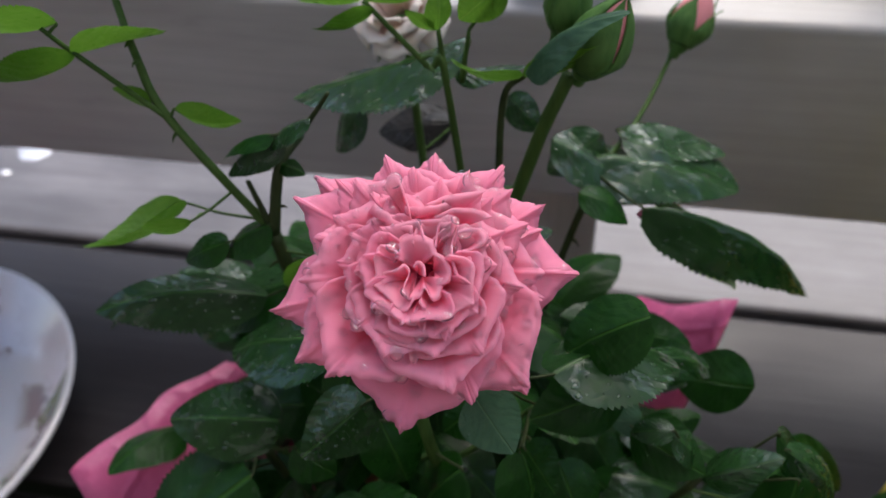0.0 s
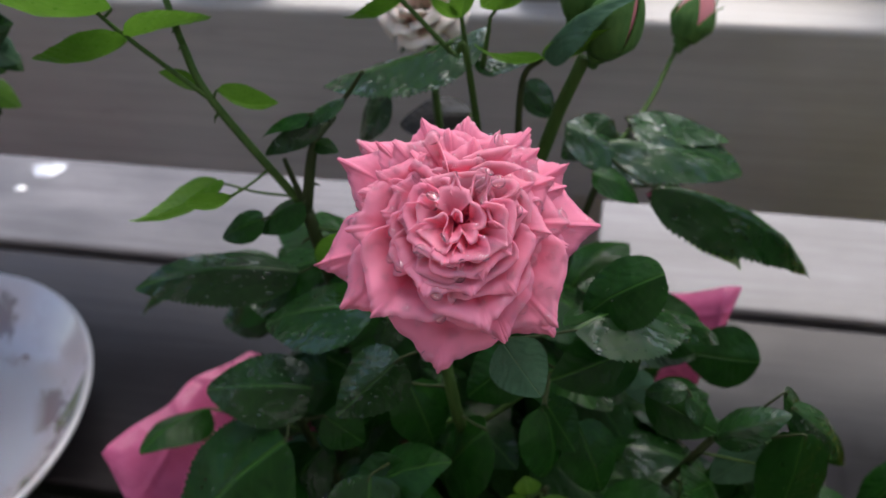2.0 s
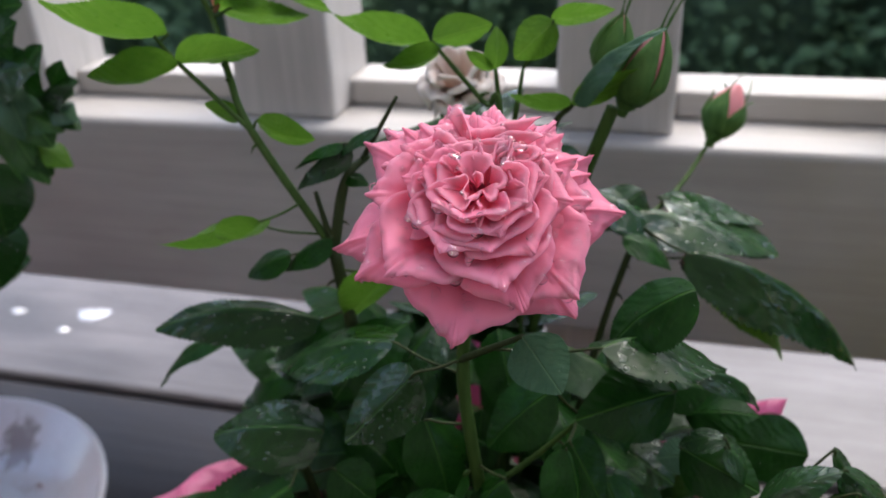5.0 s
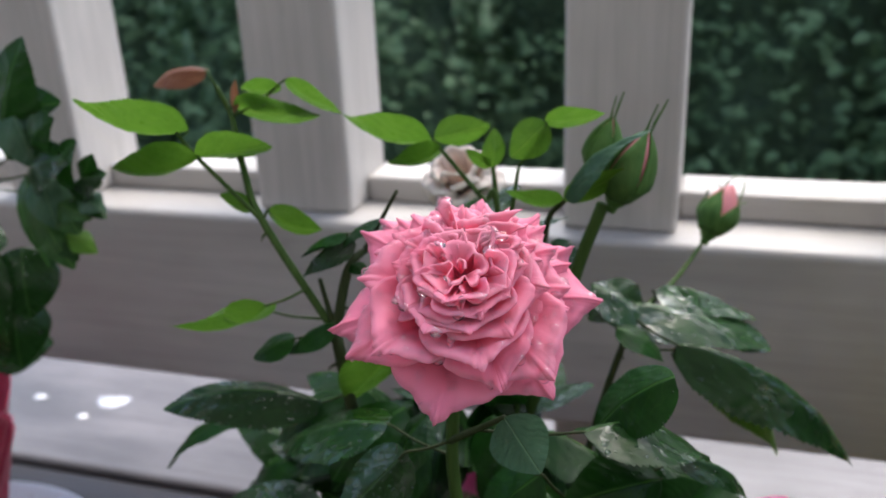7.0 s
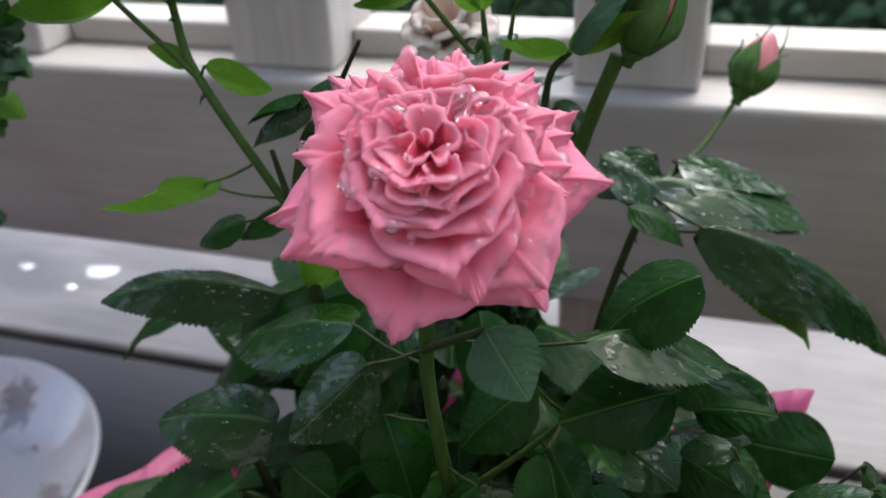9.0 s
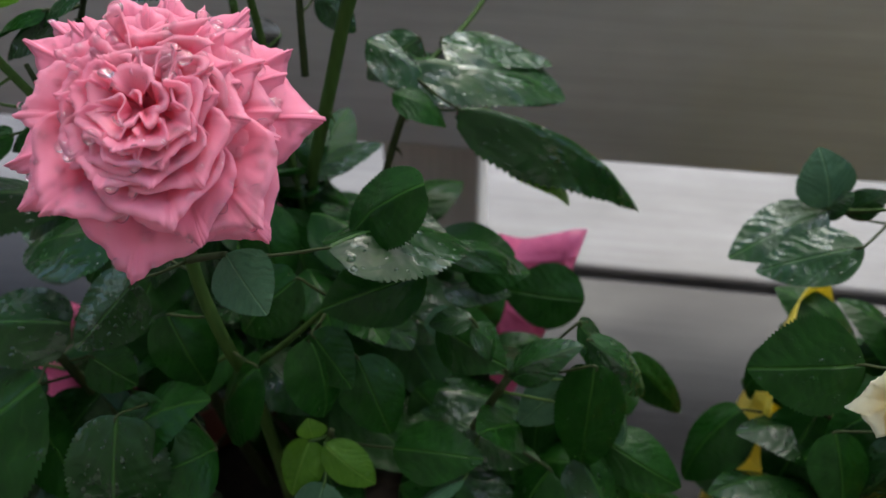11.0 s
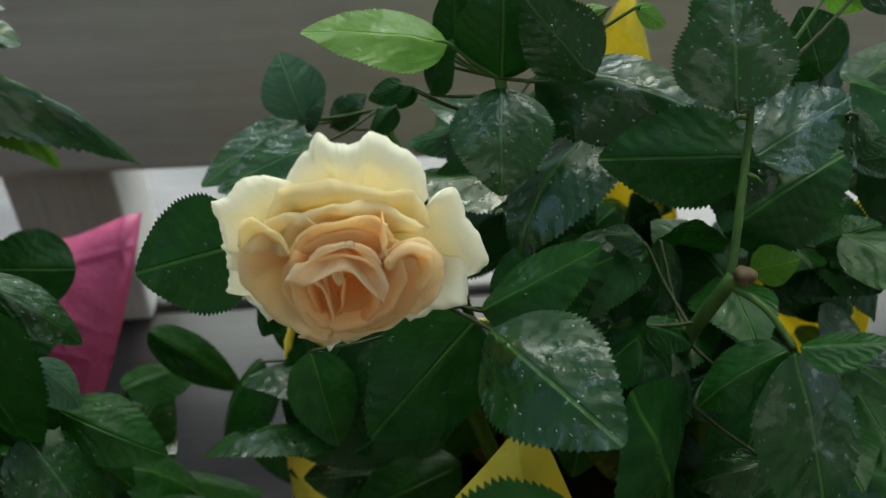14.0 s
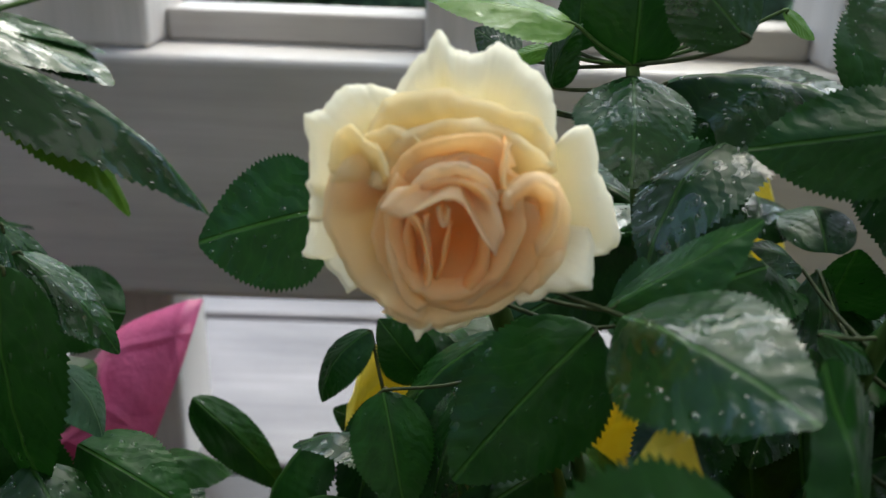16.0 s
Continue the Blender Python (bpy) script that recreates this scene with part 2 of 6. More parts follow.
def sheet_material(name, body, deep, thin):
    """Crinkled wrapping sheet."""
    n = Nodes(name)
    crinkle = n.noise(70.0, 5, 0.6)
    ridge = n.node("ShaderNodeTexVoronoi", Scale=55.0)
    ridge.feature = "DISTANCE_TO_EDGE"
    n.put(ridge.inputs["Vector"], n.coord.outputs["Object"])
    h = n.math("ADD", crinkle, n.math("MULTIPLY", n.ramp(ridge.outputs["Distance"], (0.0, 1.0), (0.1, 0.0)), 0.35))
    nor = n.bump(h, 0.5, 0.003)
    col = n.mix(n.ramp(crinkle, (0.3, 0.0), (0.7, 1.0)), deep, body)
    n.set(Base_Color=col, Roughness=0.38, Normal=nor)
    n.thin(col, thin, nor)
    return n.mat


sheet_pink = sheet_material("sheet_pink", (0.70, 0.17, 0.36), (0.55, 0.095, 0.24), 0.4)
sheet_yellow = sheet_material("sheet_yellow", (0.87, 0.77, 0.15), (0.80, 0.66, 0.09), 0.5)
sheet_red = sheet_material("sheet_red", (0.58, 0.05, 0.13), (0.40, 0.03, 0.08), 0.3)

n = Nodes("soil")
grit = n.noise(260.0, 6, 0.7)
n.set(Base_Color=n.ramp(grit, (0.35, (0.012, 0.009, 0.006)), (0.7, (0.055, 0.038, 0.025))), Roughness=0.9, Normal=n.bump(grit, 1.0, 0.004))
soil_mat = n.mat
n = Nodes("pot_plastic")
n.set(Base_Color=n.mix(n.noise(30.0), (0.13, 0.035, 0.022), (0.19, 0.055, 0.032)), Roughness=0.5)
pot_mat = n.mat

# white glazed dish, sky reflection painted bluish inside, printed sprigs round the wall
n = Nodes("dish_glaze")
flat = n.mapped((1, 1, 0.4))
ring = n.node("ShaderNodeVectorMath")
ring.operation = "LENGTH"
n.put(ring.inputs[0], n.mapped((1, 1, 0)))
far = ring.outputs["Value"]
col = n.ramp(far, (0.058, (0.56, 0.66, 0.78)), (0.078, (0.80, 0.81, 0.85)))
band = n.math("MULTIPLY", n.ramp(far, (0.056, 0.0), (0.062, 1.0)), n.ramp(far, (0.084, 1.0), (0.090, 0.0)))
ragged = n.noise(170.0, 4, 0.65, flat, 0.6)
for scale, shift, few, size, colour in ((27.0, 0.0, 0.45, 0.52, (0.11, 0.17, 0.03)), (33.0, 3.7, 0.40, 0.44, (0.30, 0.28, 0.30)), (26.0, 8.1, 0.48, 0.44, (0.10, 0.006, 0.035))):
    cell = n.node("ShaderNodeTexVoronoi", Scale=scale)
    n.put(cell.inputs["Vector"], n.mapped((1, 1, 0.4), shift=(shift, shift, 0)))
    pick = n.ramp(cell.outputs["Color"], (few, 0.0), (few + 0.02, 1.0))
    near = n.math("ADD", cell.outputs["Distance"], n.math("MULTIPLY", n.math("SUBTRACT", ragged, 0.5), 0.9))
    mark = n.math("MULTIPLY", n.math("MULTIPLY", n.ramp(near, (size - 0.10, 1.0), (size, 0.0)), pick), band)
    col = n.mix(n.math("MULTIPLY", mark, 0.9), col, colour)
n.set(Base_Color=col, Roughness=0.12, Coat_Weight=0.6, Coat_Roughness=0.03)
dish_mat = n.mat

n = Nodes("screw_cap")
n.set(Base_Color=n.mix(n.noise(300.0), (0.62, 0.60, 0.56), (0.45, 0.43, 0.40)), Roughness=0.35)
cap_mat = n.mat

n = Nodes("conifer")
x, y, z = n.split()
geo = n.tree.nodes.new("ShaderNodeNewGeometry")
col = n.mix(geo.outputs["Random Per Island"], (0.052, 0.118, 0.056), (0.130, 0.245, 0.118))
col = n.mix(n.ramp(n.noise(7.0, 3, 0.6), (0.4, 0.0), (0.65, 0.6)), col, (0.165, 0.285, 0.145))
n.set(Base_Color=col, Roughness=0.6)
n.thin(col, 0.2)
conifer_mat = n.mat
# darker than the sprays: shade of the crown's hollows put into the green
n = Nodes("conifer_inner_shade")
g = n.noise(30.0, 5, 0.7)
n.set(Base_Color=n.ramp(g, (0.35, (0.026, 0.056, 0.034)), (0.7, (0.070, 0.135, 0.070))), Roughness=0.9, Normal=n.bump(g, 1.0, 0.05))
conifer_inner_shade = n.mat
n = Nodes("bark")
b = n.noise(1.0, 6, 0.7, n.mapped((40, 40, 6)))
n.set(Base_Color=n.ramp(b, (0.3, (0.04, 0.028, 0.02)), (0.7, (0.13, 0.09, 0.065))), Roughness=0.9, Normal=n.bump(b, 0.8, 0.02))
bark_mat = n.mat
n = Nodes("lawn")
g = n.noise(3.0, 8, 0.7)
n.set(Base_Color=n.ramp(g, (0.3, (0.025, 0.05, 0.016)), (0.7, (0.06, 0.10, 0.03))), Roughness=0.9, Normal=n.bump(n.noise(60.0, 5), 0.8, 0.03))
lawn_mat = n.mat
n = Nodes("siding")
s = n.noise(1.0, 4, 0.6, n.mapped((3, 30, 30)))
n.set(Base_Color=n.mix(s, (0.24, 0.225, 0.205), (0.30, 0.28, 0.26)), Roughness=0.6, Normal=n.bump(s, 0.2, 0.002))
siding_mat = n.mat
n = Nodes("ceiling_boards")
s = n.noise(1.0, 4, 0.6, n.mapped((3, 30, 30)))
n.set(Base_Color=n.mix(s, (0.18, 0.16, 0.14), (0.22, 0.20, 0.17)), Roughness=0.6)
ceiling_mat = n.mat

# ==== building helpers ====


def mesh_of(name, bm, material, smooth=True):
    me = bpy.data.meshes.new(name)
    bm.to_mesh(me)
    bm.free()
    me.materials.append(material)
    if smooth:
        for p in me.polygons:
            p.use_smooth = True
    return me


def thing(name, at, label, category, group="", kind=""):
    """An Empty at a thing's base, which parents its parts."""
    ob = new(name)
    ob.empty_display_size = 0.02
    ob.location = at
    return tagged(ob, label, category, group, kind)


def part(name, bm, material, parent, label="", smooth=True):
    """Links a bmesh, given in world coordinates, as one mesh under a thing or a part."""
    base = root_place(parent)
    if isinstance(bm, bmesh.types.BMesh):
        bmesh.ops.translate(bm, verts=bm.verts, vec=-base)
        bm = mesh_of(name, bm, material, smooth)
    ob = new(name, bm)
    ob.parent = parent
    return tagged(ob, label) if label else ob


def root_place(ob):
    p = Vector((0, 0, 0))
    while ob:
        p = p + ob.matrix_basis.translation
        ob = ob.parent
    return p


def box(bm, lo, hi, bevel=0.0, seg=2):
    made = bmesh.ops.create_cube(bm, size=1)["verts"]
    lo, hi = Vector(lo), Vector(hi)
    for v in made:
        v.co = Vector(lo[i] + (hi[i] - lo[i]) * (v.co[i] + 0.5) for i in range(3))
    if bevel:
        edges = list({e for v in made for e in v.link_edges})
        bmesh.ops.bevel(bm, geom=edges, offset=bevel, segments=seg, affect="EDGES", profile=0.5)


def curve_points(points, steps):
    """A smooth line through the points."""
    pts = [Vector(p) for p in points]
    pts = [2 * pts[0] - pts[1]] + pts + [2 * pts[-1] - pts[-2]]
    out = []
    for i in range(1, len(pts) - 2):
        a, b, c, d = pts[i - 1 : i + 3]
        for k in range(steps):
            t = k / steps
            out.append(0.5 * (2 * b + (c - a) * t + (2 * a - 5 * b + 4 * c - d) * t * t + (3 * b - a - 3 * c + d) * t ** 3))
    return out + [pts[-2]]


def tube(bm, points, r0, r1, sides=8, steps=6, knots=0.0):
    line = curve_points(points, steps)
    ring = None
    side = Vector((0.31, 0.2, 0.93))
    for i, p in enumerate(line):
        d = (line[min(i + 1, len(line) - 1)] - line[max(i - 1, 0)]).normalized()
        a = d.cross(side).normalized()
        b = d.cross(a)
        r = r0 + (r1 - r0) * i / (len(line) - 1)
        r *= 1 + knots * (noise.noise(p * 300) + (0.6 if i % 7 == 0 else 0))
        now = [bm.verts.new(p + r * (math.cos(2 * math.pi * k / sides) * a + math.sin(2 * math.pi * k / sides) * b)) for k in range(sides)]
        if ring:
            for k in range(sides):
                bm.faces.new((ring[k], ring[(k + 1) % sides], now[(k + 1) % sides], now[k]))
        else:
            bm.faces.new(now[::-1])
        ring = now
    bm.faces.new(ring)
    return line


def lathe(bm, profile, sides=48, at=(0, 0, 0)):
    """Turns (radius, height) points round z."""
    rings = []
    for r, h in profile:
        rings.append([bm.verts.new((at[0] + r * math.cos(2 * math.pi * k / sides), at[1] + r * math.sin(2 * math.pi * k / sides), at[2] + h)) for k in range(sides)])
    for a, b in zip(rings, rings[1:]):
        for k in range(sides):
            bm.faces.new((a[k], a[(k + 1) % sides], b[(k + 1) % sides], b[k]))
    bm.faces.new(rings[0][::-1])
    bm.faces.new(rings[-1])


# ==== porch: deck, railing, garden; unseen overhead strip and wall added ====
GAP = 0.0055
PITCH = 0.151
EDGE = 0.3062
deck = thing("deck", (0, 0, -0.03), "weathered grey-painted wooden deck of long wet planks", "deck", kind="structure")
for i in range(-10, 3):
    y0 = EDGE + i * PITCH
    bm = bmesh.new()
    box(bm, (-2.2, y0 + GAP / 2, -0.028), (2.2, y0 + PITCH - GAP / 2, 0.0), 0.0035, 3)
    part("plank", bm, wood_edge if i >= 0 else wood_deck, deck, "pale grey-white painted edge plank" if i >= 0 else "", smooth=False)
for x in (-1.35, -0.75, 0.086, 0.66, 1.25):
    bm = bmesh.new()
    box(bm, (x - 0.02, -1.2, -0.17), (x + 0.02, EDGE + 3 * PITCH - 0.01, -0.0285))
    part("joist", bm, wood_beam, deck, smooth=False)

bm = bmesh.new()
lathe(bm, [(0.0044, 0.0), (0.0044, 0.0007), (0.0036, 0.0014), (0.0012, 0.0016)], 24)
cap = new("screw_cap", mesh_of("screw_cap", bm, cap_mat))
cap.location = (0.0912, 0.170, 0.0)
tagged(cap, "small pale round screw cap set in the deck", "screw cap")

RAIL_Y, RAIL_LOW, RAIL_TOP = 0.269, 0.0995, 0.186
railing = thing("railing", (0, 0.30, 0.0), "white-painted wooden porch railing with square balusters", "railing", kind="structure")
bm = bmesh.new()
box(bm, (-2.2, RAIL_Y, RAIL_LOW), (2.2, RAIL_Y + 0.072, RAIL_TOP), 0.003, 3)
part("bottom_rail", bm, wood_rail, railing, smooth=False)
bm = bmesh.new()
box(bm, (-2.2, 0.262, 0.90), (2.2, 0.35, 0.94), 0.004, 3)
part("hand_rail", bm, wood_rail, railing, smooth=False)
FIRST = -0.0128
for i in range(-16, 17):
    x = FIRST + i * 0.1363
    bm = bmesh.new()
    box(bm, (x - 0.0222, 0.2795, RAIL_TOP), (x + 0.0222, 0.324, 0.90), 0.002, 2)
    part("baluster", bm, wood_post, railing, smooth=False)
    bm = bmesh.new()
    box(bm, (x + 0.0222, 0.299, RAIL_TOP), (x + 0.1363 - 0.0222, 0.324, RAIL_TOP + 0.0115), 0.0015, 2)
    part("fillet", bm, wood_rail, railing, smooth=False)
for x in (-0.83, -0.0185, 0.80):
    bm = bmesh.new()
    box(bm, (x - 0.0225, 0.297, 0.0), (x + 0.0225, 0.340, RAIL_LOW), 0.002, 2)
    part("support_block", bm, wood_post, railing, smooth=False)

# unseen strip overhead, added behind the camera to cut some sky light
bm = bmesh.new()
box(bm, (-3.2, -1.28, 2.30), (3.2, -0.95, 2.42))
ceiling = new("ceiling", mesh_of("ceiling", bm, ceiling_mat, False))
tagged(ceiling, "unseen overhead strip, added to hold back sky light", "ceiling", kind="structure")
# added wall, never in view: its height darkens faces turned towards it
bm = bmesh.new()
box(bm, (-3.6, -1.46, -1.2), (3.6, -1.30, 4.6))
wall = new("wall_south", mesh_of("wall_south", bm, siding_mat, False))
tagged(wall, "unseen wall behind the camera, added to block southern sky", "wall", kind="structure")
bm = bmesh.new()
bmesh.ops.create_grid(bm, x_segments=40, y_segments=40, size=400)
ground = new("ground", mesh_of("ground", bm, lawn_mat))
ground.location = (0, 0, -1.2)
tagged(ground, "dark grass below the porch", "ground", kind="structure")


def conifer(x, y, height, spread, seed):
    """A dense arborvitae: a tapered trunk, limbs, and a crown of drooping flat sprays."""
    rng = random.Random(seed)
    tree = thing("conifer_tree", (x, y, -1.2), "dark green feathery conifer in the garden hedge", "tree", "garden hedge")
    bm = bmesh.new()
    tube(bm, [(x, y, -1.2), (x + 0.03, y, -1.2 + height * 0.5), (x, y, -1.2 + height * 0.97)], 0.075, 0.008, 9, 6, 0.1)
    part("trunk", bm, bark_mat, tree)
    # core shell, coloured dark so gaps between sprays look shaded
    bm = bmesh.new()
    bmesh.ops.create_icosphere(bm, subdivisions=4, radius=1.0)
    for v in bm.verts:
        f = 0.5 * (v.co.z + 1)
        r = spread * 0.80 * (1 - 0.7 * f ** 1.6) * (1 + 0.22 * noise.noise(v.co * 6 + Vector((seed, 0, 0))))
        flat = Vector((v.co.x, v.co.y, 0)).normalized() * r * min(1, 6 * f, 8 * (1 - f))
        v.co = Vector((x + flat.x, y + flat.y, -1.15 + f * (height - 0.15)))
    part("inner_foliage", bm, conifer_inner_shade, tree)
    bm = bmesh.new()
    for k in range(15000):
        f = rng.random() ** 0.9
        z = -1.2 + 0.05 + f * (height - 0.1)
        reach = spread * (1 - 0.72 * f ** 1.6) * (0.72 + 0.36 * rng.random())
        a = rng.uniform(0, 2 * math.pi)
        c = Vector((x + reach * math.cos(a), y + reach * math.sin(a), z))
        if noise.noise(c * 5.0) < rng.uniform(-0.45, 0.05):
            continue
        out = Vector((math.cos(a), math.sin(a), rng.uniform(-1.1, 0.1))).normalized()
        across = out.cross(Vector((rng.uniform(-1, 1), rng.uniform(-1, 1), 1.0))).normalized()
        size = rng.uniform(0.016, 0.040)
        for s in range(7):
            d = (out + across * (s - 3) * 0.34 + Vector((0, 0, rng.uniform(-0.2, 0.1)))).normalized()
            w = d.cross(out.cross(across)).normalized() * size * 0.07
            tip = c + d * size * (1.15 - 0.13 * abs(s - 3))
            m = c + d * size * 0.55
            bm.faces.new([bm.verts.new(p) for p in (c, m + w, tip, m - w)])
    part("crown", bm, conifer_mat, tree, smooth=False)


for k in range(10):
    conifer(-2.7 + 0.58 * k, 2.15 + 0.22 * ((k * 5) % 3), 2.05 + 0.12 * ((k * 7) % 4), 0.60, 40 + k)

# ==== plants: building blocks ====


def leaf_template(name, curl, fold, twist, serr, seed):
    """A leaflet of length and width 1: ovate, finely toothed, folded on its midrib and arched."""
    rng = random.Random(seed)
    rows, half = 60, 6
    verts, faces = [], []
    for i in range(rows + 1):
        t = i / rows
        w = 0.5 * (math.sin(math.pi * t ** 0.82) ** 0.72) * (1.12 - 0.22 * t) if 0 < t < 1 else 0.006
        w *= 1 + 0.03 * noise.noise(Vector((t * 6, seed, 0)))
        tooth = serr * (0.6 if i % 2 else -0.6) * min(1, 6 * (1 - t)) * min(1, 5 * t)
        for j in range(-half, half + 1):
            s = j / half
            x = w * s + (tooth * w * 0.058 * s if abs(j) == half else 0)
            y = t + (0.009 * serr if abs(j) == half and i % 2 else 0)
            z = curl * 4 * t * (1 - t) - fold * abs(x) * (1.2 - t) + fold * 0.25 * w
            z += 0.018 * noise.noise(Vector((x * 5, t * 5, seed))) + twist * x * (t - 0.4)
            rib = (7.5 * t - 5.0 * abs(s) * w + 0.3 * noise.noise(Vector((t * 3, s, seed)))) % 1.0
            z -= 0.016 * abs(2 * rib - 1) ** 3 * min(1.0, 3 * abs(s)) * (1 - 0.6 * abs(s)) * min(1.0, 6 * t, 4 * (1 - t))
            z -= 0.05 * curl * (s * s) * math.sin(math.pi * t)
            verts.append((x, y, z))
    n = 2 * half + 1
    for i in range(rows):
        for j in range(n - 1):
            a = i * n + j
            faces.append((a, a + 1, a + n + 1, a + n))
    return verts, faces


SHAPES = [leaf_template("leaf", c, f, t, s, k) for k, (c, f, t, s) in enumerate(
    ((0.06, 0.22, 0.0, 1.0), (0.10, 0.32, 0.10, 1.0), (0.03, 0.12, -0.12, 1.0), (0.14, 0.25, 0.15, 1.0), (0.08, 0.45, -0.1, 1.0), (-0.04, 0.30, 0.08, 1.0)))]
LEAF_MESH = {}
LEAF_RNG = random.Random(5)


def leaf_mesh(shape, material):
    key = (shape, material.name)
    if key not in LEAF_MESH:
        verts, faces = SHAPES[shape]
        me = bpy.data.meshes.new("leaf")
        me.from_pydata(verts, [], faces)
        me.materials.append(material)
        for p in me.polygons:
            p.use_smooth = True
        LEAF_MESH[key] = me
    return LEAF_MESH[key]


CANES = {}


def leaf(bush, base, tip, width, normal, material, shape=None, stalk=True):
    """One leaflet from its base to its tip, and the stalk that joins it to the nearest stem."""
    base, tip, normal = Vector(base), Vector(tip), Vector(normal)
    u = tip - base
    length = u.length
    u.normalize()
    normal = (normal - normal.dot(u) * u).normalized()
    x = u.cross(normal)
    m = Matrix.Identity(4)
    for r in range(3):
        m[r][0], m[r][1], m[r][2], m[r][3] = x[r] * width, u[r] * length, normal[r] * length, base[r]
    k = LEAF_RNG.randrange(len(SHAPES)) if shape is None else shape
    ob = new("leaf", leaf_mesh(k, material))
    ob.parent = bush
    ob.matrix_basis = Matrix.Translation(-bush.location) @ m
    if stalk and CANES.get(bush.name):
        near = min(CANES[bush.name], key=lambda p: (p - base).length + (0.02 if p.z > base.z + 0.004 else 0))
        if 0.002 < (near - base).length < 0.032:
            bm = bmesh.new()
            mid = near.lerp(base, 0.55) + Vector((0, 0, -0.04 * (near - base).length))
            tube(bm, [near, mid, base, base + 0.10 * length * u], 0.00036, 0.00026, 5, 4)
            part("petiole", bm, stem_dark if material in (leaf_dark, leaf_wet, leaf_wet_sheen) else stem_green, bush)
    return ob


def stem(bush, points, r0, r1, material, label="", thorns=0, seed=1):
    bm = bmesh.new()
    line = tube(bm, points, r0, r1, 10, 8, 0.05)
    rng = random.Random(seed)
    for k in range(thorns):
        i = rng.randrange(2, len(line) - 2)
        d = (line[i + 1] - line[i]).normalized()
        out = d.orthogonal().normalized()
        out.rotate(Matrix.Rotation(rng.uniform(0, 6.28), 3, d))
        tube(bm, [line[i] + out * r1 * 0.6, line[i] + out * (r1 + 0.0012) - d * 0.0002, line[i] + out * (r1 + 0.0024) - d * 0.0012], 0.0006, 0.00005, 5, 2)
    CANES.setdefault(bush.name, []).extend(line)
    return part("stem", bm, material, bush, label)


def sheet_mesh(name, grid, along, thick, material):
    """A thin closed sheet from a grid of points (rows from base to edge)."""
    g = np.array(grid, float)
    nv, nu = g.shape[:2]
    du = np.gradient(g, axis=1)
    dv = np.gradient(g, axis=0)
    nor = np.cross(du, dv)
    nor /= np.maximum(np.linalg.norm(nor, axis=2, keepdims=True), 1e-12)
    front, back = (g + nor * thick / 2).reshape(-1, 3), (g - nor * thick / 2).reshape(-1, 3)
    n = nv * nu
    faces = []
    for i in range(nv - 1):
        for j in range(nu - 1):
            a = i * nu + j
            faces.append((a, a + 1, a + nu + 1, a + nu))
            faces.append((n + a, n + a + nu, n + a + nu + 1, n + a + 1))
    rim = [j for j in range(nu)] + [i * nu + nu - 1 for i in range(1, nv)] + [(nv - 1) * nu + j for j in range(nu - 2, -1, -1)] + [i * nu for i in range(nv - 2, 0, -1)]
    for a, b in zip(rim, rim[1:] + rim[:1]):
        faces.append((b, a, n + a, n + b))
    me = bpy.data.meshes.new(name)
    me.from_pydata(np.concatenate([front, back]).tolist(), [], faces)
    att = me.attributes.new("along", "FLOAT", "POINT")
    flat = np.repeat(np.asarray(along, float), nu)
    att.data.foreach_set("value", np.concatenate([flat, flat]))
    att = me.attributes.new("across", "FLOAT", "POINT")
    flat = np.tile(np.linspace(-1, 1, nu), nv)
    att.data.foreach_set("value", np.concatenate([flat, flat]))
    me.materials.append(material)
    inside = 2 * (nv - 1) * (nu - 1)
    for i, p in enumerate(me.polygons):
        p.use_smooth = i < inside
    return me


PETALS = {}


